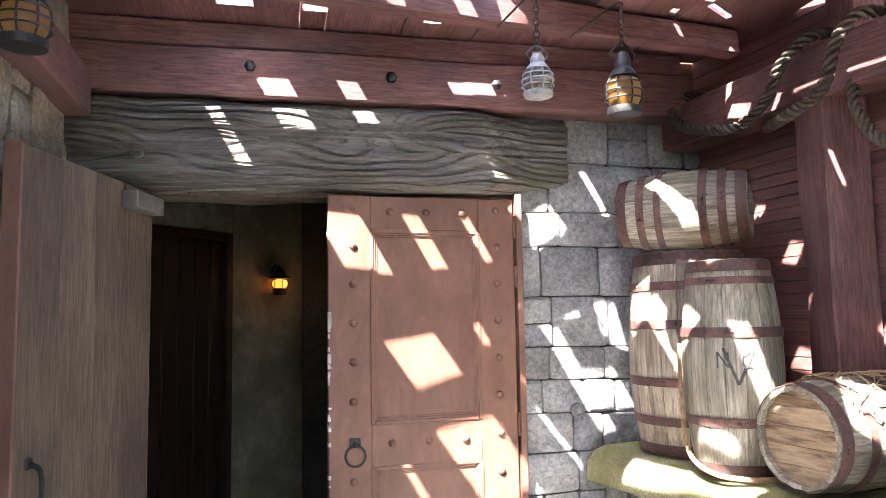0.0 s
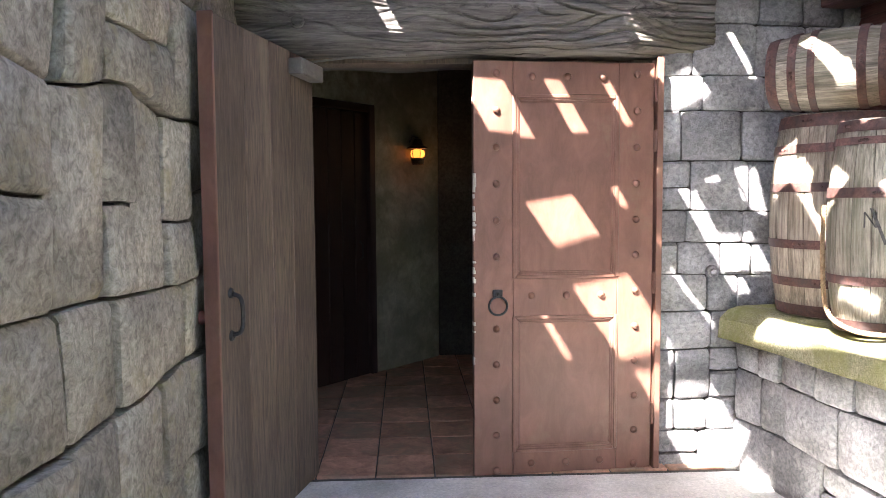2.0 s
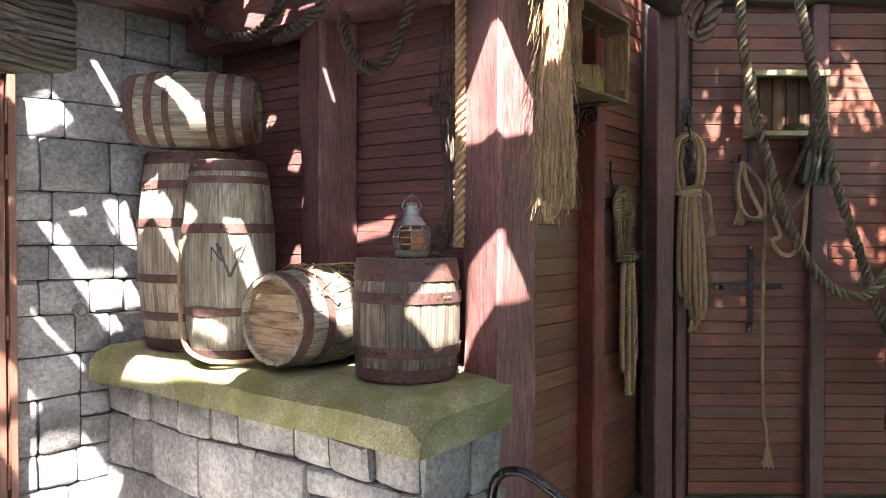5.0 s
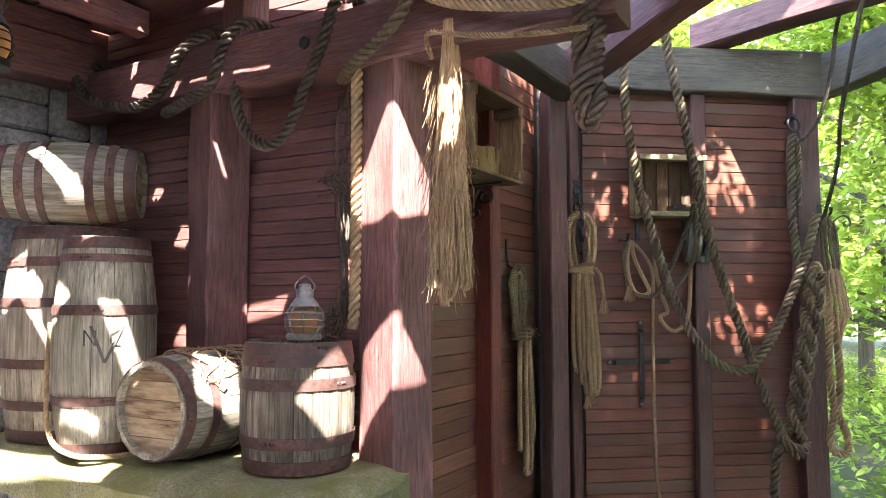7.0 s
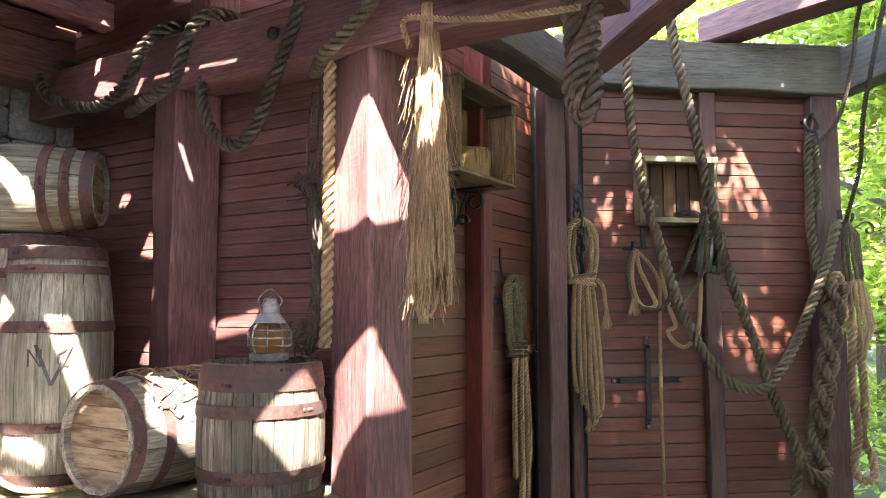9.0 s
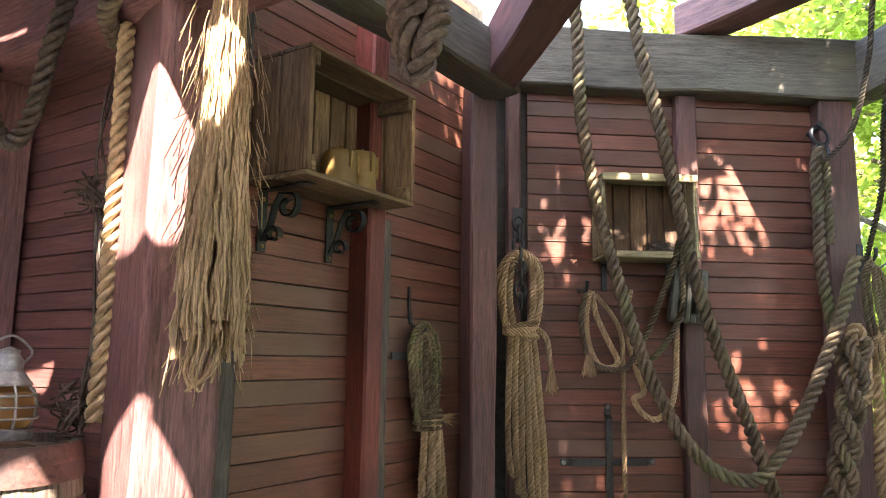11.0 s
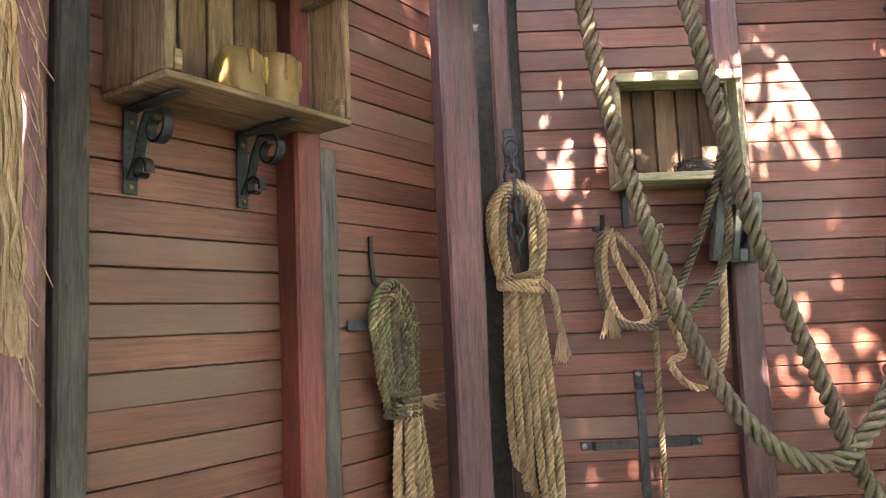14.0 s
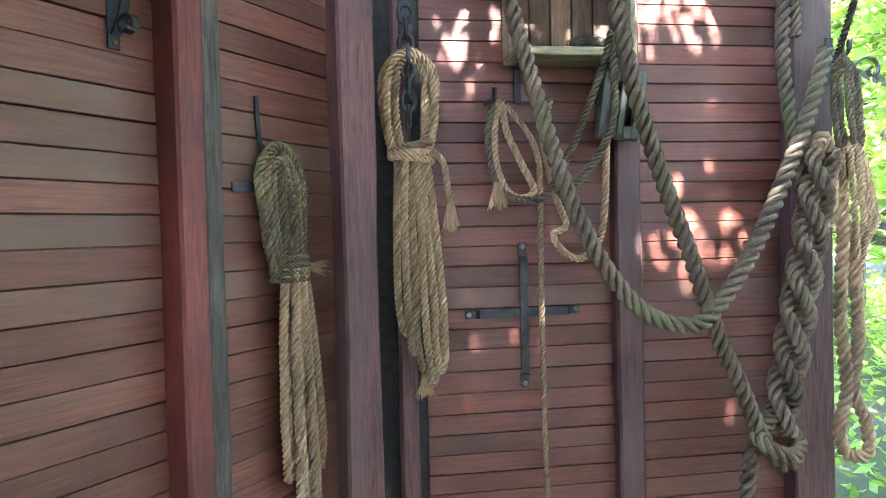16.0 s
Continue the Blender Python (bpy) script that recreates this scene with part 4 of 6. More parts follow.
def ship_lantern(m, label, metal, glass, h, r, group="", chain=0.0):
    """A caged ship's lantern standing on its base at local z = 0."""
    ob = thing("lantern", label, "lantern", m, group)
    part("base", Geo().lathe([(0.001, 0), (r * 0.95, 0), (r, 0.01), (r * 0.98, h * 0.10), (r * 0.8, h * 0.12)], 24), metal, ob)
    part("glass", Geo().lathe([(r * 0.78, h * 0.12), (r * 0.98, h * 0.22), (r * 1.0, h * 0.38), (r * 0.9, h * 0.5), (r * 0.62, h * 0.56)], 24), glass, ob)
    part("cap", Geo().lathe([(r * 0.62, h * 0.55), (r * 0.85, h * 0.57), (r * 0.6, h * 0.68), (r * 0.48, h * 0.72), (r * 0.5, h * 0.82), (r * 0.34, h * 0.9), (r * 0.36, h * 0.94), (0.001, h * 0.98)], 24), metal, ob)
    for i in range(8):
        c, s = math.cos(i * math.tau / 8), math.sin(i * math.tau / 8)
        part("cage_bar", Geo().tube([(r * 0.85 * c, r * 0.85 * s, h * 0.1), (r * 1.05 * c, r * 1.05 * s, h * 0.22), (r * 1.07 * c, r * 1.07 * s, h * 0.38), (r * 0.95 * c, r * 0.95 * s, h * 0.5), (r * 0.7 * c, r * 0.7 * s, h * 0.58)], r * 0.05, 6), metal, ob)
    for z, q in ((0.22, 1.07), (0.34, 1.09), (0.46, 1.02)):
        part("cage_ring", Geo().lathe([(r * q + r * 0.05 * math.cos(t * math.tau / 6), z * h + r * 0.05 * math.sin(t * math.tau / 6)) for t in range(6)], 24, None, True), metal, ob)
    part("carry_handle", Geo().tube(smooth_path([(r * 0.5, 0, h * 0.8), (r * 0.75, 0, h * 0.93), (0, 0, h * 1.1), (-r * 0.75, 0, h * 0.93), (-r * 0.5, 0, h * 0.8)], 0.012), r * 0.05, 6), metal, ob)
    part("flame_tube", Geo().lathe([(0.001, h * 0.12), (r * 0.3, h * 0.13), (r * 0.3, h * 0.3), (0.001, h * 0.33)], 12), BRASS, ob)
    if chain:
        part("hook", Geo().tube(smooth_path([(0, 0.49, h + chain + 0.12), (0, 0.03, h + chain + 0.07), (0, 0.0, h + chain + 0.03), (0, 0.0, h + chain)], 0.02), 0.005, 6), IRON, ob)
        z = h * 1.08
        i = 0
        while z < h + chain:
            part("chain_link", Geo().lathe([(0.011 + 0.0025 * math.cos(t * math.tau / 6), 0.0025 * math.sin(t * math.tau / 6)) for t in range(6)], 10, pose(0, 0, z, 90, 0, 90 * i) @ Matrix.Diagonal((1, 1.4, 1, 1)), True), IRON, ob)
            z += 0.023
            i += 1
    return ob


ship_lantern(pose(2.115, 1.862, 1.326), "pale grey caged ship lantern standing on a cask", PALEMETAL, AMBERGLASS, 0.215, 0.066)
ship_lantern(pose(0.885, 2.40, 2.285), "white caged ship lantern hanging from the porch beam", PALEMETAL, GLASS, 0.17, 0.053, "hanging lanterns", 0.16)
ship_lantern(pose(1.235, 2.44, 2.245), "dark iron caged ship lantern hanging from the porch beam", IRON, AMBERGLASS, 0.25, 0.064, "hanging lanterns", 0.12)
ship_lantern(pose(-0.70, 2.15, 2.27), "dark iron caged ship lantern hanging near the stone wall", IRON, AMBERGLASS, 0.24, 0.064, "hanging lanterns", 0.12)

# ---- ropes in the porch ----
def rope(label, path, r, mat, strands=3, turns=4.0):
    thick = r > 0.016
    return solo("rope", Geo().rope(path, r, strands, turns, 8 if thick else 6, 12 if thick else 9), mat, label, "rope", recalc=False)


rope("thick dark rope looped over the alcove beam", [(2.26, 3.38, 2.64), (2.08, 3.38, 2.645), (1.98, 3.40, 2.58), (1.97, 3.23, 2.43), (2.02, 2.92, 2.35), (2.04, 2.72, 2.42), (2.05, 2.61, 2.55), (2.12, 2.51, 2.635), (2.30, 2.48, 2.635)], 0.027, ROPEDARK)
rope("thick dark rope looped over the alcove beam", [(2.14, 2.86, 2.34), (2.08, 2.66, 2.33), (2.07, 2.42, 2.38), (2.08, 2.34, 2.54), (2.14, 2.28, 2.635), (2.34, 2.25, 2.635)], 0.027, ROPEDARK)
rope("thick dark rope hanging in a loop from the alcove beam", [(2.36, 1.77, 2.635), (2.2, 1.78, 2.64), (2.17, 1.84, 2.47), (2.16, 1.92, 2.31), (2.17, 2.03, 2.16), (2.17, 2.15, 2.10), (2.16, 2.27, 2.16), (2.15, 2.34, 2.29), (2.17, 2.37, 2.40)], 0.026, ROPEDARK)
rope("thick tan rope wound round the alcove beam", [(2.30, 1.86, 2.352), (2.2, 1.70, 2.36), (2.19, 1.56, 2.42), (2.20, 1.47, 2.50), (2.24, 1.43, 2.61), (2.40, 1.40, 2.63)], 0.026, ROPEGREY)
rope("pale hemp rope slung along the alcove beam", [(2.24, 1.46, 2.60), (2.25, 1.29, 2.51), (2.27, 1.07, 2.45), (2.29, 0.88, 2.42), (2.32, 0.78, 2.44), (2.36, 0.72, 2.52)], 0.02, ROPE)
rope("thin hemp cord slung along the alcove beam", [(2.29, 1.40, 2.34), (2.25, 1.38, 2.42), (2.26, 1.18, 2.37), (2.29, 0.98, 2.34), (2.32, 0.8, 2.33)], 0.011, ROPE)
rope("thick tan rope hanging beside the pillar", [(2.285, 1.766, 2.37), (2.287, 1.767, 2.11), (2.289, 1.768, 1.78), (2.289, 1.77, 1.52), (2.286, 1.775, 1.36)], 0.025, ROPE)
tangle = Geo()
rng = random.Random(21)
for i in range(9):
    pts = [(2.30 + rng.uniform(-0.02, 0.03), 1.86 + rng.uniform(-0.02, 0.04), z + rng.uniform(-0.02, 0.02)) for z in (2.3, 2.1, 1.95, 1.8, 1.6, 1.45, 1.34)]
    tangle.tube(smooth_path(pts[rng.randint(0, 2):], 0.03), 0.004, 4)
for i in range(24):
    c = (2.28 + rng.uniform(-0.03, 0.02), 1.87 + rng.uniform(-0.03, 0.05), rng.choice((1.95, 1.93, 1.42, 1.38, 1.36)))
    tangle.tube(smooth_path([tuple(c[k] + rng.uniform(-0.05, 0.05) for k in range(3)) for _ in range(4)], 0.02), 0.003, 4)
solo("net_tangle", tangle, ROPEDARK, "dark tangled net hanging beside the pillar", "net", recalc=False)

big_knot = thing("rope_loop", "thick brown plaited rope loop hanging from a beam", "rope")
for spin, wide, low_z, top_z in ((0.6, 0.036, 2.035, 2.64), (2.3, 0.030, 2.07, 2.62)):
    plait = []
    for side in (1, -1):
        leg = []
        for i in range(1, 12):
            z = low_z + (top_z - low_z) * i / 11
            a = spin + (z - low_z) * 15 + (0 if side > 0 else math.pi)
            leg.append((2.385 + wide * math.cos(a), 0.828 + wide * math.sin(a), z))
        plait += leg[::-1] if side > 0 else [(2.385, 0.828, low_z - 0.004)] + leg
    part("strand_rope", Geo().rope(plait, 0.027, 3, 4, 8, 12), ROPEBROWN, big_knot, recalc=False)

# unravelled rope end like a mop beside the pillar
mop = thing("fibre_mop", "frayed pale hemp rope end hanging like a mop", "rope", pose(2.305, 1.325, 0))
rng = random.Random(5)
core = Geo()
for i in range(210):
    clump = rng.randint(0, 8)
    a, q = clump * math.tau / 9 + rng.uniform(-0.45, 0.45), math.sqrt(rng.uniform(0.05, 1))
    bot = 1.53 + 0.03 * (clump % 4) + rng.uniform(-0.03, 0.05) - (0.09 if rng.random() < 0.08 else 0)
    pts, swing = [], rng.uniform(-0.5, 0.5)
    for k in range(18):
        t = k / 17
        w = 0.024 + 0.05 * min(1, t * 1.1) ** 1.1
        kink = 0.0075 * min(1, t * 3)
        pts.append((q * w * math.cos(a + swing * t) + rng.uniform(-kink, kink), q * w * math.sin(a + swing * t) + rng.uniform(-kink, kink), 2.47 + (bot - 2.47) * t))
    core.tube(smooth_path(pts, 0.022), rng.uniform(0.0028, 0.0052), 5)
tagged(part("fibre", core, FIBRE, mop, recalc=False), kind="stuff")
wisps = Geo()
for i in range(220):
    a = rng.uniform(0, math.tau)
    z = rng.uniform(1.5, 2.3)
    w = 0.05 + 0.03 * rng.random()
    p = (w * math.cos(a), w * math.sin(a), z)
    wisps.tube([p, (p[0] * 1.15, p[1] * 1.15, z - 0.03), (p[0] * rng.uniform(1.1, 1.5), p[1] * rng.uniform(1.1, 1.5), z - rng.uniform(0.05, 0.11))], 0.0012, 3)
for i in range(14):
    a = rng.uniform(0, math.tau)
    wisps.tube(smooth_path([(0.03 * math.cos(a), 0.03 * math.sin(a), 1.55), (0.03 * math.cos(a) - 0.02, 0.03 * math.sin(a), 1.49), (-0.03 + rng.uniform(-0.02, 0.02), rng.uniform(-0.02, 0.02), 1.45)], 0.02), 0.003, 4)
tagged(part("fluff", wisps, FIBRE, mop, recalc=False), kind="stuff")

# tub and black handle at the foot of the shelf
tub = barrel(pose(1.50, 1.07, 0.012), "low wooden tub with a black rim", 0.60, 0.165, 0.19, 16, ((0.1, 0.04), (0.5, 0.04), (0.97, 0.05)), OAK, 6, 0.04, "")
part("rim", Geo().lathe([(0.172, 0.585), (0.185, 0.59), (0.185, 0.612), (0.165, 0.615), (0.160, 0.6)], 36), BLACK, tub, "black rubber rim")
straw = Geo()
for i in range(260):
    a, q = rng.uniform(0, math.tau), 0.15 * math.sqrt(rng.random())
    x, y = q * math.cos(a), q * math.sin(a)
    t = rng.uniform(0, math.pi)
    straw.tube([(x, y, 0.575 + rng.uniform(0, 0.02)), (x + 0.02 * math.cos(t), y + 0.02 * math.sin(t), 0.58 + rng.uniform(0, 0.02))], 0.0018, 3)
tagged(part("straw", straw, FIBRE, tub, "chopped straw filling", recalc=False), kind="stuff")
solo("handrail", Geo().tube(smooth_path([(2.17, 1.50, 0.0), (2.17, 1.50, 0.25), (2.17, 1.495, 0.46), (2.17, 1.46, 0.555), (2.185, 1.38, 0.585), (2.20, 1.29, 0.56), (2.22, 1.1, 0.47), (2.24, 0.85, 0.33), (2.25, 0.75, 0.2), (2.25, 0.74, 0.0)], 0.03), 0.018, 12), BLACK, "black glossy bent tube handrail", "handrail")
solo("roundel", Geo().lathe([(0.001, 0.03), (0.014, 0.028), (0.018, 0.02), (0.024, 0.02), (0.028, 0.028), (0.034, 0.022), (0.036, 0.0)], 20, pose(1.454, 3.522, 1.035, 90)), STONE, "small round grey metal cap in the stone wall", "cap")


# ---- posts and beams of the boarded walls ----
def at_side(x, y, z):
    return tuple(SIDE @ Vector((x, y, z)))


def at_back(x, y, z):
    return tuple(BACK @ Vector((x, y, z)))


timber("wall_post", at_side(0.628, -0.055, 0.0), at_side(0.628, -0.055, 3.0), 0.07, 0.145, REDPOST, "bright red painted post on the board wall", category="post", roll=-7.5)
timber("wall_post", at_side(0.722, -0.05, 0.0), at_side(0.722, -0.05, 1.99), 0.07, 0.035, GREYBEAM, "green-grey weathered strip along the red post", category="post", roll=-7.5)
timber("corner_post", (3.60, 1.625, 0.0), (3.60, 1.625, 2.56), 0.105, 0.105, DARKPOST, "red-brown square post in the wall corner", category="post", roll=-30)
timber("wall_post", at_back(-0.065, -0.05, 0.0), at_back(-0.065, -0.05, 2.62), 0.06, 0.055, DARKPOST, "narrow red-brown post in the wall corner", category="post", roll=45)
timber("wall_post", at_back(0.66, -0.045, 0.0), at_back(0.66, -0.045, 2.62), 0.055, 0.088, DARKPOST, "dark red-brown post on the slanting wall", category="post", roll=45)
timber("wall_post", at_back(1.30, -0.03, 0.0), at_back(1.30, -0.03, 2.62), 0.12, 0.15, DARKPOST, "dark red-brown end post of the slanting wall", category="post", roll=45)
timber("top_beam", at_back(-0.16, -0.055, 2.75), at_back(1.46, -0.055, 2.75), 0.13, 0.25, GREYBEAM, "green-grey weathered beam on top of the slanting wall", wob=0.014)
timber("pergola_beam", (2.44, 1.40, 2.59), (3.62, 1.53, 2.60), 0.14, 0.19, GREYBEAM, "dark weathered pergola beam along the board wall", wob=0.012, group="pergola")
timber("pergola_beam", (3.60, 1.56, 2.61), (2.45, 0.12, 2.66), 0.14, 0.19, BEAM, "red-brown pergola beam running from the wall corner", wob=0.012, group="pergola")
timber("pergola_beam", (4.40, 1.12, 2.96), (3.95, -0.6, 2.96), 0.16, 0.15, BEAM, "dark pergola rafter against the sky", wob=0.012, group="pergola")
timber("pergola_beam", (4.94, 0.62, 2.75), (3.9, -0.62, 2.80), 0.13, 0.24, GREYBEAM, "weathered pergola beam at the wall end", wob=0.012, group="pergola")
timber("pergola_beam", (2.3, 0.4, 2.72), (4.35, -0.5, 2.82), 0.13, 0.16, BEAM, "dark pergola crossbeam", wob=0.012, group="pergola")

# ---- crate with candles ----
crate = thing("wooden_crate", "old pine crate fixed on its side as a wall shelf", "crate", SIDE @ pose(0.145, -0.025, 2.0))
CW, CH, CD = 0.49, 0.37, 0.225
for i, (a, b) in enumerate(((0.0, 0.105), (0.112, 0.225))):
    part("top_slat", Geo().box((0.0, -b, CH - 0.014), (CW, -a, CH), 0.003), CRATEWOOD, crate)
    part("bottom_slat", Geo().box((0.0, -b, 0.0), (CW, -a, 0.014), 0.003), CRATEWOOD, crate)
    part("end_slat", Geo().box((0.0, -b, 0.015), (0.018, -a, CH - 0.015), 0.003), CRATEUP, crate)
    part("end_slat", Geo().box((CW - 0.018, -b, 0.015), (CW, -a, CH - 0.015), 0.003), CRATEUP, crate)
for i in range(6):
    x0 = 0.019 + i * 0.0757
    part("back_slat", Geo().box((x0, -0.012, 0.015), (x0 + 0.069, 0.0, CH - 0.015), 0.003), CRATEUP, crate)
for x0, x1 in ((0.019, 0.039), (CW - 0.039, CW - 0.019)):
    part("batten", Geo().box((x0, -0.224, CH - 0.06), (x1, -0.013, CH - 0.0155), 0.003), CRATEWOOD, crate)
    part("corner_block", Geo().box((x0, -0.222, 0.0155), (x1, -0.18, 0.06), 0.003), CRATEWOOD, crate)


def bracket(m):
    """A scrolled iron shelf bracket: wall plate, arm and two scrolls."""
    ob = thing("shelf_bracket", "black wrought iron scroll bracket under the crate", "bracket", m, "crate brackets")
    part("plate", Geo().box((-0.016, -0.006, -0.18), (0.016, 0.0, 0.0), 0.002).box((-0.016, -0.19, -0.006), (0.016, -0.0065, 0.0), 0.002), IRON, ob)
    scroll = []
    for i in range(26):
        t = i / 25
        a = math.radians(-100 + 430 * t)
        r = 0.046 * (1 - 0.62 * t)
        scroll.append((0, -0.105 + r * math.cos(a + 2.2) * 1.0, -0.058 + r * math.sin(a + 2.2)))
    part("scroll", Geo().strip([(0, -0.01, -0.15), (0, -0.035, -0.11), (0, -0.05, -0.06), (0, -0.075, -0.02)] + scroll[6:], 0.022, 0.006, (1, 0, 0)), IRON, ob)
    small = []
    for i in range(16):
        t = i / 15
        a = math.radians(200 - 330 * t)
        r = 0.026 * (1 - 0.5 * t)
        small.append((0, -0.05 + r * math.cos(a), -0.135 + r * math.sin(a)))
    part("scroll", Geo().strip(small, 0.02, 0.006, (1, 0, 0)), IRON, ob)
    for z in (-0.03, -0.165):
        part("screw", Geo().lathe([(0.007, 0), (0.005, 0.004), (0.001, 0.005)], 8, pose(0, -0.006, z, 90)), BRASS, ob)
    return ob


first = bracket(SIDE @ pose(0.205, -0.024, 1.995))
copy_thing(first, SIDE @ pose(0.488, -0.024, 1.995))


def candle(m, r, h, seed):
    prof = [(0.001, 0.0), (r * 0.98, 0.0), (r * 1.03, 0.012), (r, h * 0.3), (r * 0.96, h * 0.6), (r * 0.99, h * 0.82), (r * 0.93, h * 0.95), (r * 0.8, h), (r * 0.5, h * 0.985), (0.001, h * 0.975)]
    g = Geo().lathe(prof, 28)
    g.v = [(x * (1 + 0.06 * noise.noise(Vector((x * 30 + seed, y * 30, z * 9)))), y * (1 + 0.06 * noise.noise(Vector((x * 30 + seed, y * 30, z * 9)))), z + (0.01 * noise.noise(Vector((x * 22, y * 22, seed))) if z > h * 0.7 else 0)) for x, y, z in g.v]
    ob = solo("candle", g, WAX, "thick dusty yellow wax candle standing in the crate", "candle", m, "crate candles")
    part("wick", Geo().tube([(0, 0, h * 0.97), (0.002, 0, h + 0.008), (0.006, 0, h + 0.018)], [0.005, 0.004, 0.003], 6), TWIG, ob, "burnt wick")
    part("drip", Geo().tube([(r * 0.7, -r * 0.72, h * 0.93), (r * 0.72, -r * 0.74, h * 0.6), (r * 0.7, -r * 0.74, h * 0.45)], [0.008, 0.007, 0.004], 6), WAX, ob)
    part("drip", Geo().tube([(-r * 0.2, -r * 1.0, h * 0.95), (-r * 0.2, -r * 1.01, h * 0.7), (-r * 0.2, -r * 1.0, h * 0.55)], [0.007, 0.006, 0.003], 6), WAX, ob)
    return ob


candle(SIDE @ pose(0.145 + 0.255, -0.135, 2.0145), 0.055, 0.125, 1)
candle(SIDE @ pose(0.145 + 0.37, -0.125, 2.0145), 0.05, 0.15, 5)
cone = Geo()
rng = random.Random(2)
for i in range(40):
    a, b = rng.uniform(0, math.tau), rng.uniform(-0.4, 1.2)
    d = Vector((math.cos(a) * math.cos(b), math.sin(a) * math.cos(b), math.sin(b)))
    cone.tube([d * 0.004, d * 0.022], [0.004, 0.0015], 4)
solo("twig_cluster", cone, TWIG, "small dark twig cluster in the crate corner", "twigs", SIDE @ pose(0.145 + 0.425, -0.17, 2.024), recalc=False)

# ---- small crate with a nest ----
box2 = thing("wooden_crate", "pale slatted crate on the slanting wall with a nest", "crate", BACK @ pose(0.265, -0.022, 1.92))
W2, H2, D2 = 0.385, 0.335, 0.145
for i in range(2):
    y0, y1 = -D2 + i * 0.075, -D2 + 0.069 + i * 0.075
    part("top_slat", Geo().box((0, y0, H2 - 0.012), (W2, y1, H2), 0.003), CRATEPALE, box2)
    part("bottom_slat", Geo().box((0, y0, 0), (W2, y1, 0.012), 0.003), CRATEPALE, box2)
    part("end_slat", Geo().box((0, y0, 0.0125), (0.016, y1, H2 - 0.0125), 0.003), CRATEPALE, box2)
    part("end_slat", Geo().box((W2 - 0.016, y0, 0.0125), (W2, y1, H2 - 0.0125), 0.003), CRATEPALE, box2)
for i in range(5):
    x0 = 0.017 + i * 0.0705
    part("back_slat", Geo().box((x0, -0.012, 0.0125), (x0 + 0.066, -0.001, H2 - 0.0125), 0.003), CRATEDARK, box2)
part("edge_slat", Geo().box((0.0, -D2 - 0.012, H2 - 0.03), (W2, -D2 - 0.001, H2), 0.003), CRATEPALE, box2)
part("edge_slat", Geo().box((0.0, -D2 - 0.012, 0.0), (W2, -D2 - 0.001, 0.026), 0.003), CRATEPALE, box2)
nest = Geo()
for i in range(260):
    a = rng.uniform(0, math.tau)
    r = 0.055 + rng.uniform(-0.02, 0.012)
    z = rng.uniform(0.005, 0.055)
    c = Vector((r * math.cos(a) * 1.15, r * math.sin(a) * 0.8, z))
    d = Vector((-math.sin(a), math.cos(a), 0)) * rng.uniform(0.015, 0.035) + Vector((0, 0, rng.uniform(-0.012, 0.012)))
    nest.tube([c - d, c + Vector((0.004 * math.cos(a), 0.004 * math.sin(a), 0.003)), c + d], 0.0013, 3)
solo("bird_nest", nest, TWIG, "dark twig bird nest in the small crate", "nest", BACK @ pose(0.265 + 0.27, -0.022 - 0.075, 1.932), recalc=False)
for x in (0.31, 0.58):
    solo("shelf_bracket", Geo().box((x - 0.012, -0.03, 1.80), (x + 0.012, -0.022, 1.918), 0.002).box((x - 0.012, -0.14, 1.911), (x + 0.012, -0.0305, 1.918), 0.002), IRON, "black iron angle bracket under the small crate", "bracket", BACK, "small crate brackets")

# ---- iron cross ----
cross = thing("iron_cross", "black wrought iron cross of two flat bars on the wall", "ironwork", BACK @ pose(0.314, -0.022, 1.133))
part("bar", Geo().strip([(-0.19, -0.004, 0), (-0.155, -0.004, 0), (-0.145, -0.014, 0), (0.145, -0.014, 0.002), (0.155, -0.004, 0.003), (0.185, -0.004, 0.003)], 0.026, 0.006, (0, 0, 1)), IRON, cross)
part("bar", Geo().strip([(0, -0.006, -0.24), (0, -0.006, -0.2), (0, -0.021, -0.19), (0, -0.021, 0.165), (0, -0.006, 0.18), (0, -0.006, 0.225)], 0.026, 0.006, (1, 0, 0)), IRON, cross)
for x, z in ((-0.178, 0), (0.174, 0.003), (0, -0.228), (0, 0.212)):
    part("screw", Geo().lathe([(0.011, 0), (0.008, 0.005), (0.001, 0.007)], 8, pose(x, -0.009, z, 90)), ZINC, cross)


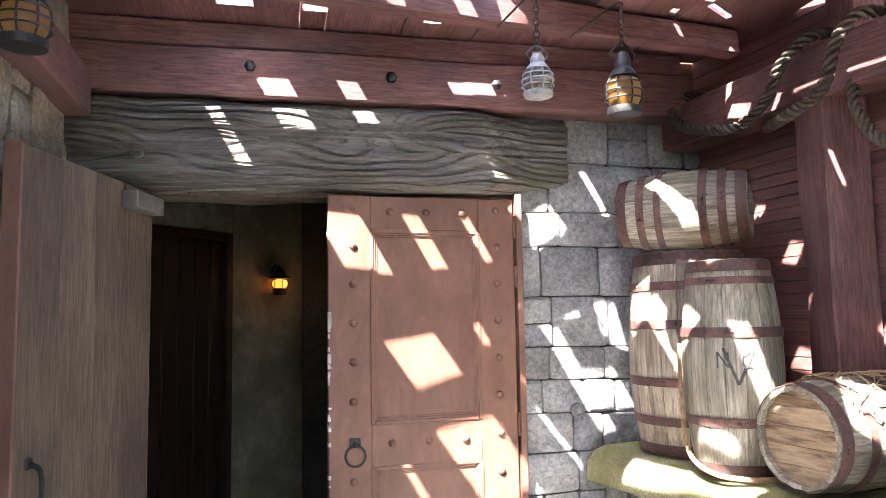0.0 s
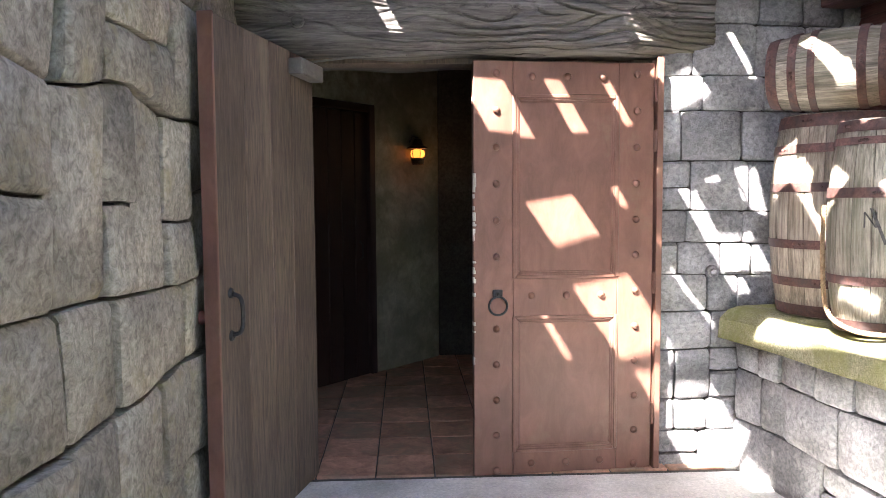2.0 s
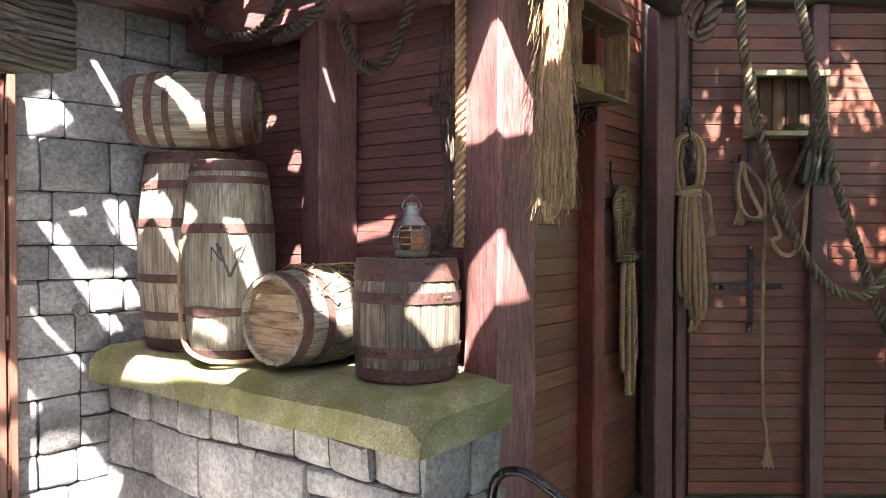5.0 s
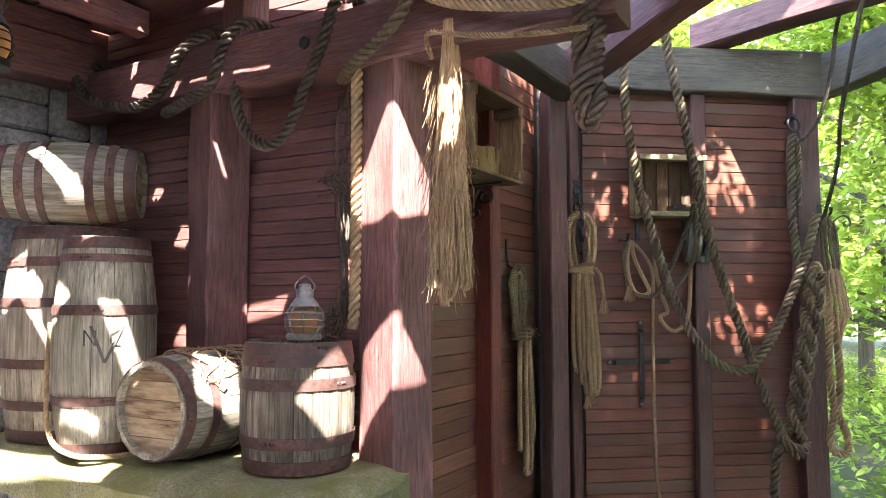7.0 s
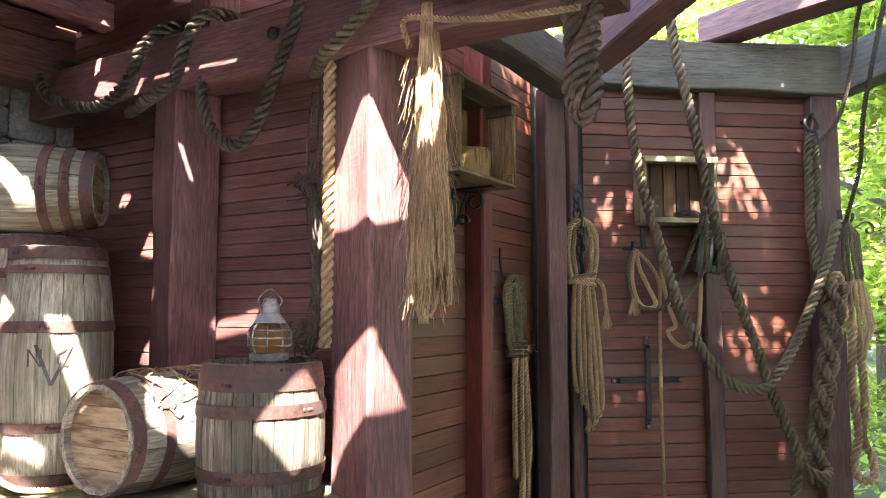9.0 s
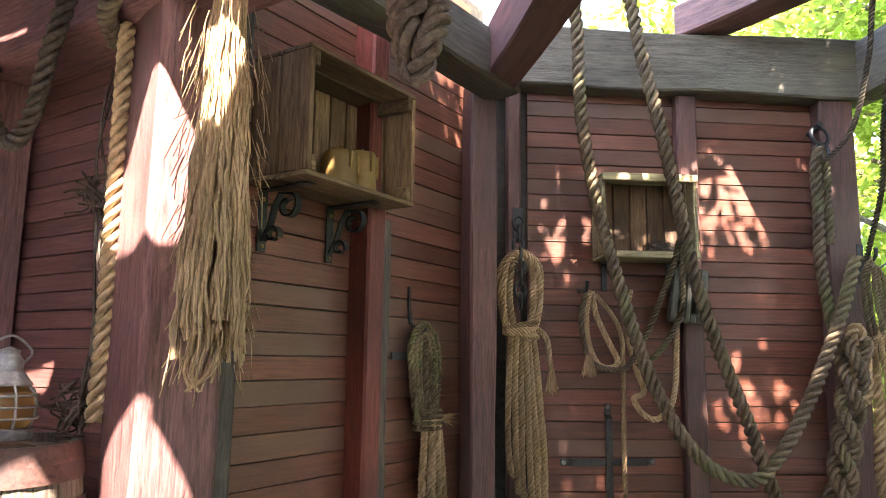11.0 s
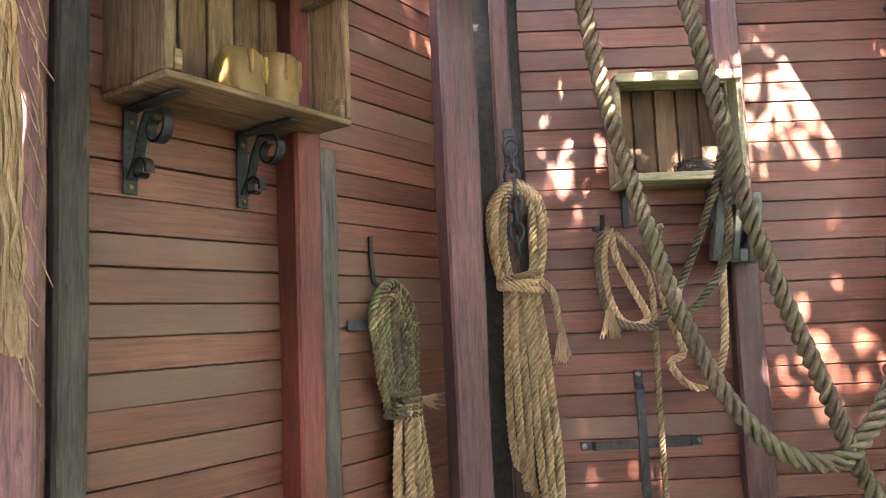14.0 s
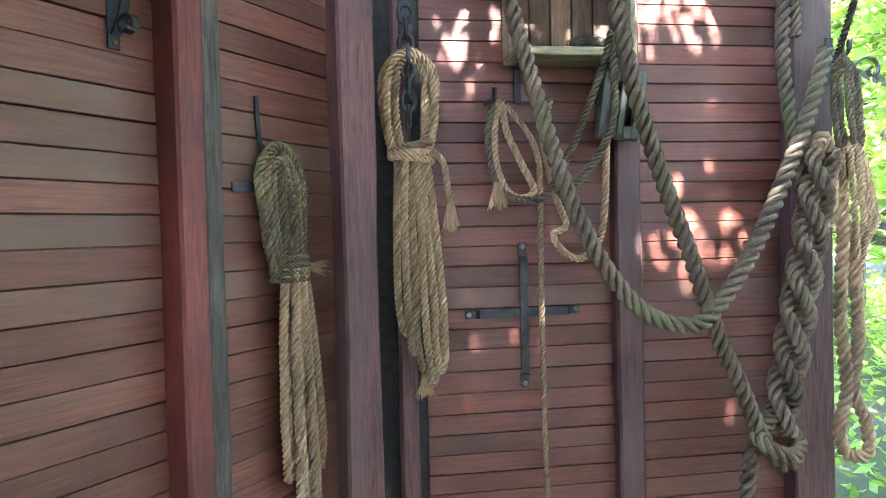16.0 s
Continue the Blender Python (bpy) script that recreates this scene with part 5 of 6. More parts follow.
# ---- coils of rope ----
def loops(centre_top, centre_bottom, n, w_top, w_bot, r, seed, across, out, core=-0.06):
    """Closed hanging loops of rope, gathered at a waist; across and out are unit directions."""
    rg = random.Random(seed)
    made = []
    a, b = np.array(centre_top, float), np.array(centre_bottom, float)
    ax, ou = np.array(across, float), np.array(out, float)
    order = list(range(n))
    rg.shuffle(order)
    for i in range(n):
        lift, drop = rg.uniform(-0.012, 0.0), rg.uniform(-0.04, 0.09)
        left, right = core + (1 - core) * (i + 0.5) / n, core + (1 - core) * (order[i] + 0.5) / n
        down, up, depth = [], [], rg.random()
        for t in np.linspace(0, 1, 9):
            base = a + (b - a) * t
            wide = (w_top * math.sin(min(1, t * 3.2) * math.pi * 0.5) if t < 0.3 else w_top + (w_bot - w_top) * (t - 0.3) / 0.7)
            for side, f, path in ((-1, left, down), (1, right, up)):
                bulge = 0.045 * math.sqrt(max(0, 1 - f * f)) * (0.3 + 0.7 * depth) + rg.uniform(-0.002, 0.002)
                path.append(base + ax * (side * wide * f + rg.uniform(-0.003, 0.003)) + ou * bulge)
        top = a + ou * (0.03 * ((i + 0.5) / n - 0.5)) + np.array((0, 0, 0.012 + lift))
        bot = b + ou * (0.02 * rg.uniform(-1, 1)) + ax * (w_bot * 0.5 * (right - left)) - np.array((0, 0, 0.03 + drop))
        path = [top] + down[1:-1] + [bot] + up[1:-1][::-1] + [top + ax * 0.004]
        made.append(Geo().rope(path, r, 3, 3.8, 6, 9))
    return made


def tassel(m, length, width, n, seed):
    g = Geo()
    rg = random.Random(seed)
    for i in range(n):
        a, q = rg.uniform(0, math.tau), math.sqrt(rg.random())
        x, y = q * math.cos(a), q * math.sin(a)
        g.tube([(x * width * 0.35, y * width * 0.35, 0), (x * width * 0.7, y * width * 0.7, -length * 0.5), (x * width * rg.uniform(0.8, 1.3), y * width * rg.uniform(0.8, 1.3), -length * rg.uniform(0.8, 1.1))], 0.0016, 3)
    g.v = [tuple(m @ Vector(p)) for p in g.v]
    return g


SX_, SO_ = (math.cos(radians(7.5)), math.sin(radians(7.5)), 0), (math.sin(radians(7.5)), -math.cos(radians(7.5)), 0)
BX_, BO_ = (0.7071, -0.7071, 0), (-0.7071, -0.7071, 0)


def hank(ob, at, c_top, c_waist, c_low, out, z_top, z_waist, z_low, half_top, half_waist, half_low, r, arcs, count, mat_top, mat_low, seed, layers=2):
    """A tied hank: nested loops above the waist, side-by-side falls below it that turn back in uneven bights."""
    rg = random.Random(seed)
    for layer in range(layers):
        for i in range(arcs):
            w = half_top - i * 2.0 * r - layer * 0.8 * r
            zt = z_top - i * 1.5 * r - layer * 0.012
            o = out + layer * 1.7 * r
            hw = half_waist * (1 - i / arcs) + 0.004
            side = [(-hw, z_waist - 0.015), (-(hw + w) * 0.55, z_waist + 0.22 * (zt - z_waist)), (-w * 0.98, z_waist + 0.5 * (zt - z_waist)), (-w * 0.93, z_waist + 0.75 * (zt - z_waist)), (-w * 0.62, zt - 0.35 * w)]
            prof = side + [(0.0, zt)] + [(-x, z) for x, z in reversed(side)]
            path = []
            for x, z in prof:
                f = (z - z_waist) / (z_top - z_waist)
                path.append(at(c_waist + (c_top - c_waist) * f + x + rg.uniform(-0.003, 0.003), -o + rg.uniform(-0.004, 0.004), z))
            part("loop", Geo().rope(path, r, 3, 3.8, 6, 9), mat_top, ob, recalc=False)
    lanes = list(range(count))
    pairs = [(lanes[i], lanes[min(count - 1, i + rg.choice((1, 2)))]) for i in range(0, count, 1)]
    for k, (i, j) in enumerate(pairs):
        f0, f1 = 2 * (i + 0.5) / count - 1, 2 * (j + 0.5) / count - 1
        low = z_low + rg.uniform(0.0, 0.16) * (0.3 + abs(f0))
        front = out + 0.03 * math.sqrt(max(0, 1 - f0 * f0)) + (k % 2) * 0.9 * r
        back = out - 0.012 + 0.02 * math.sqrt(max(0, 1 - f1 * f1))
        path = []
        for u in (0, 0.15, 0.35, 0.55, 0.75, 0.9):
            wid = half_waist + (half_low - half_waist) * math.sin(min(1, u * 1.15) * math.pi / 2)
            path.append(at(c_waist + (c_low - c_waist) * u + f0 * wid + rg.uniform(-0.003, 0.003), -front, z_waist + 0.02 + (low - z_waist) * u))
        mid = (f0 + f1) / 2 * half_low + c_low
        path.append(at(mid + (f0 - f1) * 0.25 * half_low, -(front + back) / 2, low + 0.008))
        path.append(at(mid + (f1 - f0) * 0.25 * half_low, -(front + back) / 2, low + 0.008))
        for u in (0.9, 0.7, 0.45, 0.2, 0.0):
            wid = half_waist + (half_low - half_waist) * math.sin(min(1, u * 1.15) * math.pi / 2)
            path.append(at(c_waist + (c_low - c_waist) * u + f1 * wid, -back, z_waist + (low - z_waist) * u))
        part("fall", Geo().rope(path, r, 3, 3.8, 6, 9), mat_low, ob, recalc=False)


bundle = thing("rope_coil", "mossy old rope bundle tied at the waist, hanging on a hook", "rope")
hank(bundle, at_side, 0.955, 0.985, 1.01, 0.075, 1.645, 1.29, 0.55, 0.088, 0.04, 0.088, 0.0135, 4, 6, ROPEMOSS, ROPE, 3, 1)
flecks = Geo()
rng = random.Random(14)
for i in range(45):
    p = at_side(0.995 + rng.gauss(0, 0.018), -0.108 - rng.uniform(0, 0.012), 1.50 + rng.gauss(0, 0.05))
    flecks.box(tuple(v - 0.003 for v in p), tuple(v + rng.uniform(0.0, 0.004) for v in p), 0.002)
tagged(part("lichen", flecks, LICHEN, bundle, "pale yellow lichen flecks"), kind="stuff")
for z in (1.335, 1.315, 1.295, 1.275):
    c = at_side(0.985, -0.08, z)
    turn = Geo().rope([(c[0] + 0.052 * math.cos(t) , c[1] + 0.042 * math.sin(t), z + 0.004 * t / 6) for t in np.linspace(0, math.tau, 13)], 0.009, 3, 3.8, 6, 9)
    part("binding", turn, ROPEGREY, bundle, recalc=False)
tagged(part("frayed_end", tassel(Matrix.Translation(at_side(1.05, -0.10, 1.31)) @ pose(0, 0, 0, 0, -80, 0), 0.06, 0.025, 40, 4), ROPE, bundle, recalc=False), kind="stuff")
hook = thing("wall_hook", "black iron wall hook with a cross cleat", "hook", SIDE @ pose(0.93, -0.022, 1.75))
part("shank", Geo().strip([(0, -0.004, 0.03), (0, -0.004, -0.03), (0, -0.012, -0.1), (0.02, -0.05, -0.14), (0.02, -0.07, -0.12)], 0.014, 0.007, (1, 0, 0.2)), IRON, hook)
part("cleat", Geo().strip([(-0.10, -0.004, -0.22), (-0.07, -0.02, -0.22), (0.17, -0.02, -0.215), (0.2, -0.004, -0.215)], 0.026, 0.007, (0, 0, 1)), IRON, hook)

coil = thing("rope_coil", "tan hemp rope coil tied with a hitch, hanging on a chain", "rope")
hank(coil, at_back, -0.045, -0.045, -0.025, 0.105, 1.945, 1.635, 0.93, 0.083, 0.045, 0.082, 0.0132, 2, 6, ROPE, ROPE, 13)
for z, dz in ((1.655, 0.012), (1.635, 0.0), (1.618, -0.008)):
    c = at_back(-0.045, -0.112, z)
    turn = Geo().rope([(c[0] + 0.7071 * (0.062 * math.cos(t)) - 0.7071 * 0.05 * math.sin(t), c[1] - 0.7071 * 0.062 * math.cos(t) - 0.7071 * 0.05 * math.sin(t), z + dz * math.cos(t)) for t in np.linspace(0, math.tau, 15)], 0.0115, 3, 3.8, 6, 9)
    part("binding", turn, ROPE, coil, recalc=False)
wrap = Geo().rope([at_back(0.01, -0.16, 1.64), at_back(0.045, -0.16, 1.60), at_back(0.058, -0.15, 1.52), at_back(0.066, -0.15, 1.48)], 0.012, 3, 3.8, 6, 9)
part("tail", wrap, ROPE, coil, recalc=False)
tagged(part("frayed_end", tassel(Matrix.Translation(at_back(0.066, -0.15, 1.49)), 0.09, 0.028, 60, 6), FIBRE, coil, recalc=False), kind="stuff")
tagged(part("frayed_end", tassel(Matrix.Translation(at_back(-0.02, -0.12, 0.97)), 0.07, 0.03, 50, 7), FIBRE, coil, recalc=False), kind="stuff")
chain = thing("iron_chain", "heavy dark iron chain on the corner post", "chain")
for i in range(8):
    part("link", Geo().lathe([(0.021 + 0.0065 * math.cos(t * math.tau / 8), 0.0065 * math.sin(t * math.tau / 8)) for t in range(8)], 14, Matrix.Translation(at_back(-0.05, -0.085 if i < 3 else -0.125, 2.06 - i * 0.045)) @ pose(0, 0, 0, 90, 0, -45 + 90 * (i % 2)) @ Matrix.Diagonal((1, 1.35, 1, 1)), True), IRON, chain)
part("plate", Geo().box((-0.072, -0.085, 2.0), (-0.028, -0.078, 2.12), 0.002, BACK), IRON, chain)

# ---- pulley block with its rope ----
BLK = BACK @ pose(0.615, -0.12, 1.78, 4, 7, -14)
pulley = thing("pulley_block", "dark green-black wooden pulley block", "pulley", BLK)
BLOCKWOOD = material("weathered dark block", (0.06, 0.07, 0.055), (0.16, 0.165, 0.13), GZ, 8, 5, 0.75, 0.5, 0.004, 0.1)
for x, w in ((-0.05, 0.03), (0.0, 0.022), (0.05, 0.03)):
    prof = []
    for t in np.linspace(0, math.tau, 24, endpoint=False):
        c, q = math.cos(t), math.sin(t)
        prof.append((0.062 * math.copysign(abs(c) ** 0.55, c), 0.108 * math.copysign(abs(q) ** 0.7, q)))
    cheek = Geo().add([(x - w / 2, 0.9 * u, v * 0.97) for u, v in prof] + [(x - w / 2 + 0.004, u, v) for u, v in prof] + [(x + w / 2 - 0.004, u, v) for u, v in prof] + [(x + w / 2, 0.9 * u, v * 0.97) for u, v in prof],
                      [tuple(range(24))[::-1], tuple(range(72, 96))] + [(24 * j + i, 24 * j + (i + 1) % 24, 24 * j + 24 + (i + 1) % 24, 24 * j + 24 + i) for j in range(3) for i in range(24)])
    part("cheek", cheek, BLOCKWOOD, pulley)
for x in (-0.023, 0.023):
    part("sheave", Geo().lathe([(0.001, -0.009), (0.05, -0.009), (0.042, 0), (0.05, 0.009), (0.001, 0.009)], 20, pose(x, 0, 0, 0, 90)), IRON, pulley)
    for z in (-0.085, 0.085):
        part("spacer", Geo().box((x - 0.0145, -0.048, z - 0.02), (x + 0.0145, 0.048, z + 0.02), 0.006), BLOCKWOOD, pulley)
part("pin", Geo().tube([(-0.072, 0, 0), (0.072, 0, 0)], 0.012, 10), IRON, pulley)
part("hanger", Geo().tube([(0, 0, 0.12), (0, 0.02, 0.15), (0, 0.09, 0.15)], 0.009), IRON, pulley)
solo("rope", Geo().rope([at_back(0.205, -0.13, 1.78), at_back(0.19, -0.12, 1.67), at_back(0.22, -0.12, 1.53), at_back(0.30, -0.13, 1.49), at_back(0.37, -0.13, 1.51), at_back(0.45, -0.14, 1.65), at_back(0.53, -0.17, 1.86), at_back(0.55, -0.18, 1.93), at_back(0.565, -0.19, 1.99), at_back(0.57, -0.185, 1.86), at_back(0.56, -0.18, 1.70), at_back(0.48, -0.16, 1.56), at_back(0.40, -0.14, 1.50)], 0.0132, 3, 3.8, 6, 9), ROPEGREY, "grey hemp rope reeved through the pulley block", "rope", recalc=False)
solo("rope", Geo().rope([at_back(0.39, -0.11, 1.80), at_back(0.365, -0.12, 1.67), at_back(0.40, -0.12, 1.50), at_back(0.43, -0.12, 1.41), at_back(0.39, -0.12, 1.38), at_back(0.43, -0.12, 1.32), at_back(0.49, -0.12, 1.31), at_back(0.55, -0.12, 1.40), at_back(0.565, -0.13, 1.68)], 0.0128, 3, 3.8, 6, 9), ROPE, "tan rope hanging in loops from the pulley block", "rope", recalc=False)
solo("rope", Geo().rope([at_back(0.25, -0.11, 1.78), at_back(0.30, -0.15, 1.70), at_back(0.335, -0.15, 1.62), at_back(0.35, -0.12, 1.50), at_back(0.354, -0.10, 1.06), at_back(0.36, -0.10, 0.55), at_back(0.375, -0.11, 0.40), at_back(0.385, -0.11, 0.28)], 0.0105, 3, 3.8, 6, 9), ROPE, "thin tan rope with a whipped end hanging down the wall", "rope", recalc=False)
solo("rope", Geo().rope([at_back(0.225, -0.125, 1.795), at_back(0.21, -0.12, 1.70), at_back(0.215, -0.12, 1.60), at_back(0.245, -0.12, 1.52), at_back(0.29, -0.12, 1.495), at_back(0.33, -0.12, 1.52), at_back(0.29, -0.115, 1.61), at_back(0.25, -0.115, 1.70), at_back(0.232, -0.125, 1.79)], 0.0128, 3, 3.8, 6, 9), ROPE, "tan rope bight hung on the small wall hook", "rope", recalc=False)
solo("rope_tassel", tassel(Matrix.Translation(at_back(0.385, -0.11, 0.30)), 0.11, 0.032, 90, 3), FIBRE, "frayed tassel end of the hanging thin rope", "rope", recalc=False)
solo("rope_tassel", tassel(Matrix.Translation(at_back(0.215, -0.13, 1.545)), 0.08, 0.028, 60, 5), FIBRE, "frayed pale rope end beside the pulley", "rope", recalc=False)
solo("wall_hook", Geo().tube(smooth_path([at_back(0.21, 0.0, 1.80), at_back(0.21, -0.06, 1.80), at_back(0.21, -0.12, 1.79), at_back(0.21, -0.14, 1.83)], 0.02), 0.008, 8), IRON, "small black iron wall hook", "hook")

# ---- heavy hanging ropes ----
R = 0.027
rope("heavy dark rope hanging in a long bight before the wall", [(3.62, 1.10, 3.05), (3.74, 1.28, 2.93), (3.82, 1.32, 2.76), (3.86, 1.33, 2.45), (3.92, 1.30, 2.10), (3.95, 1.24, 1.83), (3.97, 1.18, 1.6), (4.0, 1.13, 1.44), (4.04, 1.06, 1.28), (4.11, 0.97, 1.15), (4.21, 0.87, 1.11), (4.28, 0.81, 1.17), (4.37, 0.74, 1.32), (4.47, 0.68, 1.51), (4.58, 0.62, 1.74), (4.65, 0.58, 1.94)], R, ROPEGREY)
rope("heavy green-grey rope hanging down to a knot", [(3.72, 1.15, 3.08), (3.84, 1.12, 2.90), (3.90, 1.1, 2.67), (3.95, 1.05, 2.36), (4.0, 1.0, 2.0), (4.05, 0.97, 1.77), (4.13, 0.92, 1.52), (4.21, 0.87, 1.3), (4.27, 0.83, 1.11), (4.36, 0.78, 0.92), (4.43, 0.73, 0.74), (4.48, 0.68, 0.66), (4.55, 0.66, 0.69), (4.53, 0.70, 0.76), (4.46, 0.76, 0.71), (4.44, 0.78, 0.58), (4.43, 0.79, 0.42)], R, ROPEGREY)
rope("heavy rope spliced to the wall ring", [(4.66, 0.69, 2.40), (4.64, 0.70, 2.30), (4.64, 0.70, 2.12), (4.62, 0.70, 1.93), (4.61, 0.68, 1.75), (4.59, 0.65, 1.57), (4.57, 0.63, 1.38), (4.53, 0.66, 1.23)], 0.025, ROPEGREY)
rope("heavy rope spliced to the wall ring", [(4.66, 0.68, 2.38), (4.68, 0.67, 2.30), (4.67, 0.67, 2.18), (4.67, 0.67, 2.0)], 0.019, ROPEGREY)
twist = thing("rope_coil", "thick twisted rope hank with a sunlit knot", "rope")
for k in range(3):
    path = []
    for i in range(34):
        t = i / 33
        cx, cy, cz = 4.60 - 0.12 * t, 0.585 + 0.11 * t, 1.62 - 0.86 * t
        a = t * 15 + k * math.tau / 3
        path.append((cx + 0.036 * math.cos(a), cy + 0.036 * math.sin(a), cz))
    part("strand_rope", Geo().rope(path, 0.024, 3, 4, 7, 10), ROPEGREY, twist, recalc=False)
part("strand_rope", Geo().rope([(4.47, 0.72, 0.80), (4.40, 0.74, 0.75), (4.44, 0.66, 0.70), (4.54, 0.65, 0.72), (4.55, 0.72, 0.79)], 0.025, 3, 4, 7, 10), ROPEGREY, twist, recalc=False)
hank = thing("rope_coil", "grey rope hank hanging from the end post hook", "rope")
for each in loops((4.70, 0.55, 1.93), (4.69, 0.53, 1.62), 3, 0.05, 0.05, 0.011, 31, BX_, BO_):
    part("loop", each, ROPEGREY, hank, recalc=False)
for each in loops((4.69, 0.53, 1.66), (4.72, 0.50, 1.36), 3, 0.05, 0.07, 0.011, 37, BX_, BO_):
    part("loop", each, ROPE, hank, recalc=False)
part("loop", Geo().rope([(4.60, 0.6, 1.60), (4.585, 0.60, 1.64), (4.60, 0.58, 1.66), (4.63, 0.57, 1.58), (4.64, 0.57, 1.45), (4.62, 0.58, 1.38), (4.60, 0.60, 1.44), (4.605, 0.60, 1.55)], 0.024, 3, 4, 7, 10), ROPE, hank, recalc=False)
rope("thick tan rope loop hanging low at the wall end", [(4.68, 0.55, 1.55), (4.67, 0.54, 1.39), (4.665, 0.55, 1.1), (4.68, 0.535, 0.88), (4.66, 0.555, 0.74), (4.68, 0.535, 0.66), (4.735, 0.485, 0.66), (4.735, 0.49, 0.76), (4.70, 0.52, 0.87), (4.71, 0.505, 1.05), (4.70, 0.52, 1.4)], 0.022, ROPE)
rope("dark cord running from the wall ring up into the pergola", [(4.31, 0.36, 3.0), (4.42, 0.42, 2.86), (4.5, 0.46, 2.68), (4.58, 0.54, 2.45), (4.63, 0.64, 2.35), (4.66, 0.68, 2.37)], 0.012, ROPEDARK)
rope("dark cord running from the end hook up into the pergola", [(4.05, 0.25, 2.86), (4.3, 0.39, 2.41), (4.51, 0.45, 2.18), (4.64, 0.53, 1.97), (4.70, 0.56, 1.92)], 0.012, ROPEDARK)
ringob = thing("iron_ring", "black iron ring and eye on the wall post", "ring", BACK @ pose(1.215, -0.10, 2.46))
part("ring", Geo().lathe([(0.042 + 0.008 * math.cos(t * math.tau / 8), 0.008 * math.sin(t * math.tau / 8)) for t in range(8)], 20, pose(0, 0, 0, 80, 0, 10), True), IRON, ringob)
part("eye", Geo().tube([(0, 0.08, 0.03), (0, 0.02, 0.04), (0, -0.01, 0.05)], 0.012), IRON, ringob)
part("shackle", Geo().tube(smooth_path([(0.0, 0, -0.03), (0.025, -0.01, -0.05), (0.02, -0.01, -0.09), (-0.02, -0.01, -0.09), (-0.025, -0.01, -0.05), (0, 0, -0.03)], 0.012), 0.008, 8), IRON, ringob)
endhook = thing("wall_hook", "black scrolled iron hook on the end post", "hook", BACK @ pose(1.36, -0.09, 1.95))
part("plate", Geo().box((-0.014, -0.004, -0.10), (0.014, 0.002, 0.06), 0.002), IRON, endhook)
sc = [(0.0, -0.01, -0.02), (0.0, -0.05, -0.03), (0.01, -0.08, 0.0), (0.02, -0.075, 0.03), (0.03, -0.055, 0.035), (0.035, -0.05, 0.018)]
part("scroll", Geo().strip(smooth_path(sc, 0.008), 0.014, 0.006, (1, 0.2, 0)), IRON, endhook)
sc = [(0.02, 0.03, -0.08), (0.10, 0.02, -0.03), (0.15, 0.02, 0.0), (0.19, 0.02, -0.01), (0.20, 0.02, -0.045), (0.175, 0.02, -0.06), (0.16, 0.02, -0.04), (0.175, 0.02, -0.03)]
part("scroll", Geo().strip(smooth_path(sc, 0.01), 0.014, 0.006, (0, 1, 0)), IRON, endhook)


# ---- trees and undergrowth ----
def leaf_cloud(centres, count, size, seed, spread):
    """Many small separate leaves scattered about twig ends; one joined mesh."""
    rg = np.random.default_rng(seed)
    c = np.array(centres, float)
    pick = c[rg.integers(0, len(c), count)]
    sp = np.array(spread, float)
    pos = pick + rg.normal(0, 1, (count, 3)) * sp
    d1 = rg.normal(0, 1, (count, 3))
    d1[:, 2] *= 0.5
    d1 /= np.linalg.norm(d1, axis=1)[:, None]
    d2 = np.cross(d1, rg.normal(0, 1, (count, 3)) * 0.5 + np.array((0, 0, 1.0)))
    d2 /= np.linalg.norm(d2, axis=1)[:, None]
    s = size * rg.uniform(0.6, 1.4, count)[:, None]
    nrm = np.cross(d1, d2) * s * 0.12
    v = np.stack([pos - d1 * s, pos + d2 * s * 0.5 - d1 * s * 0.1 + nrm, pos + d1 * s, pos - d2 * s * 0.5 - d1 * s * 0.1 + nrm], 1).reshape(-1, 3)
    gq = Geo()
    gq.v = v.tolist()
    gq.f = [(4 * i, 4 * i + 1, 4 * i + 2, 4 * i + 3) for i in range(count)]
    return gq


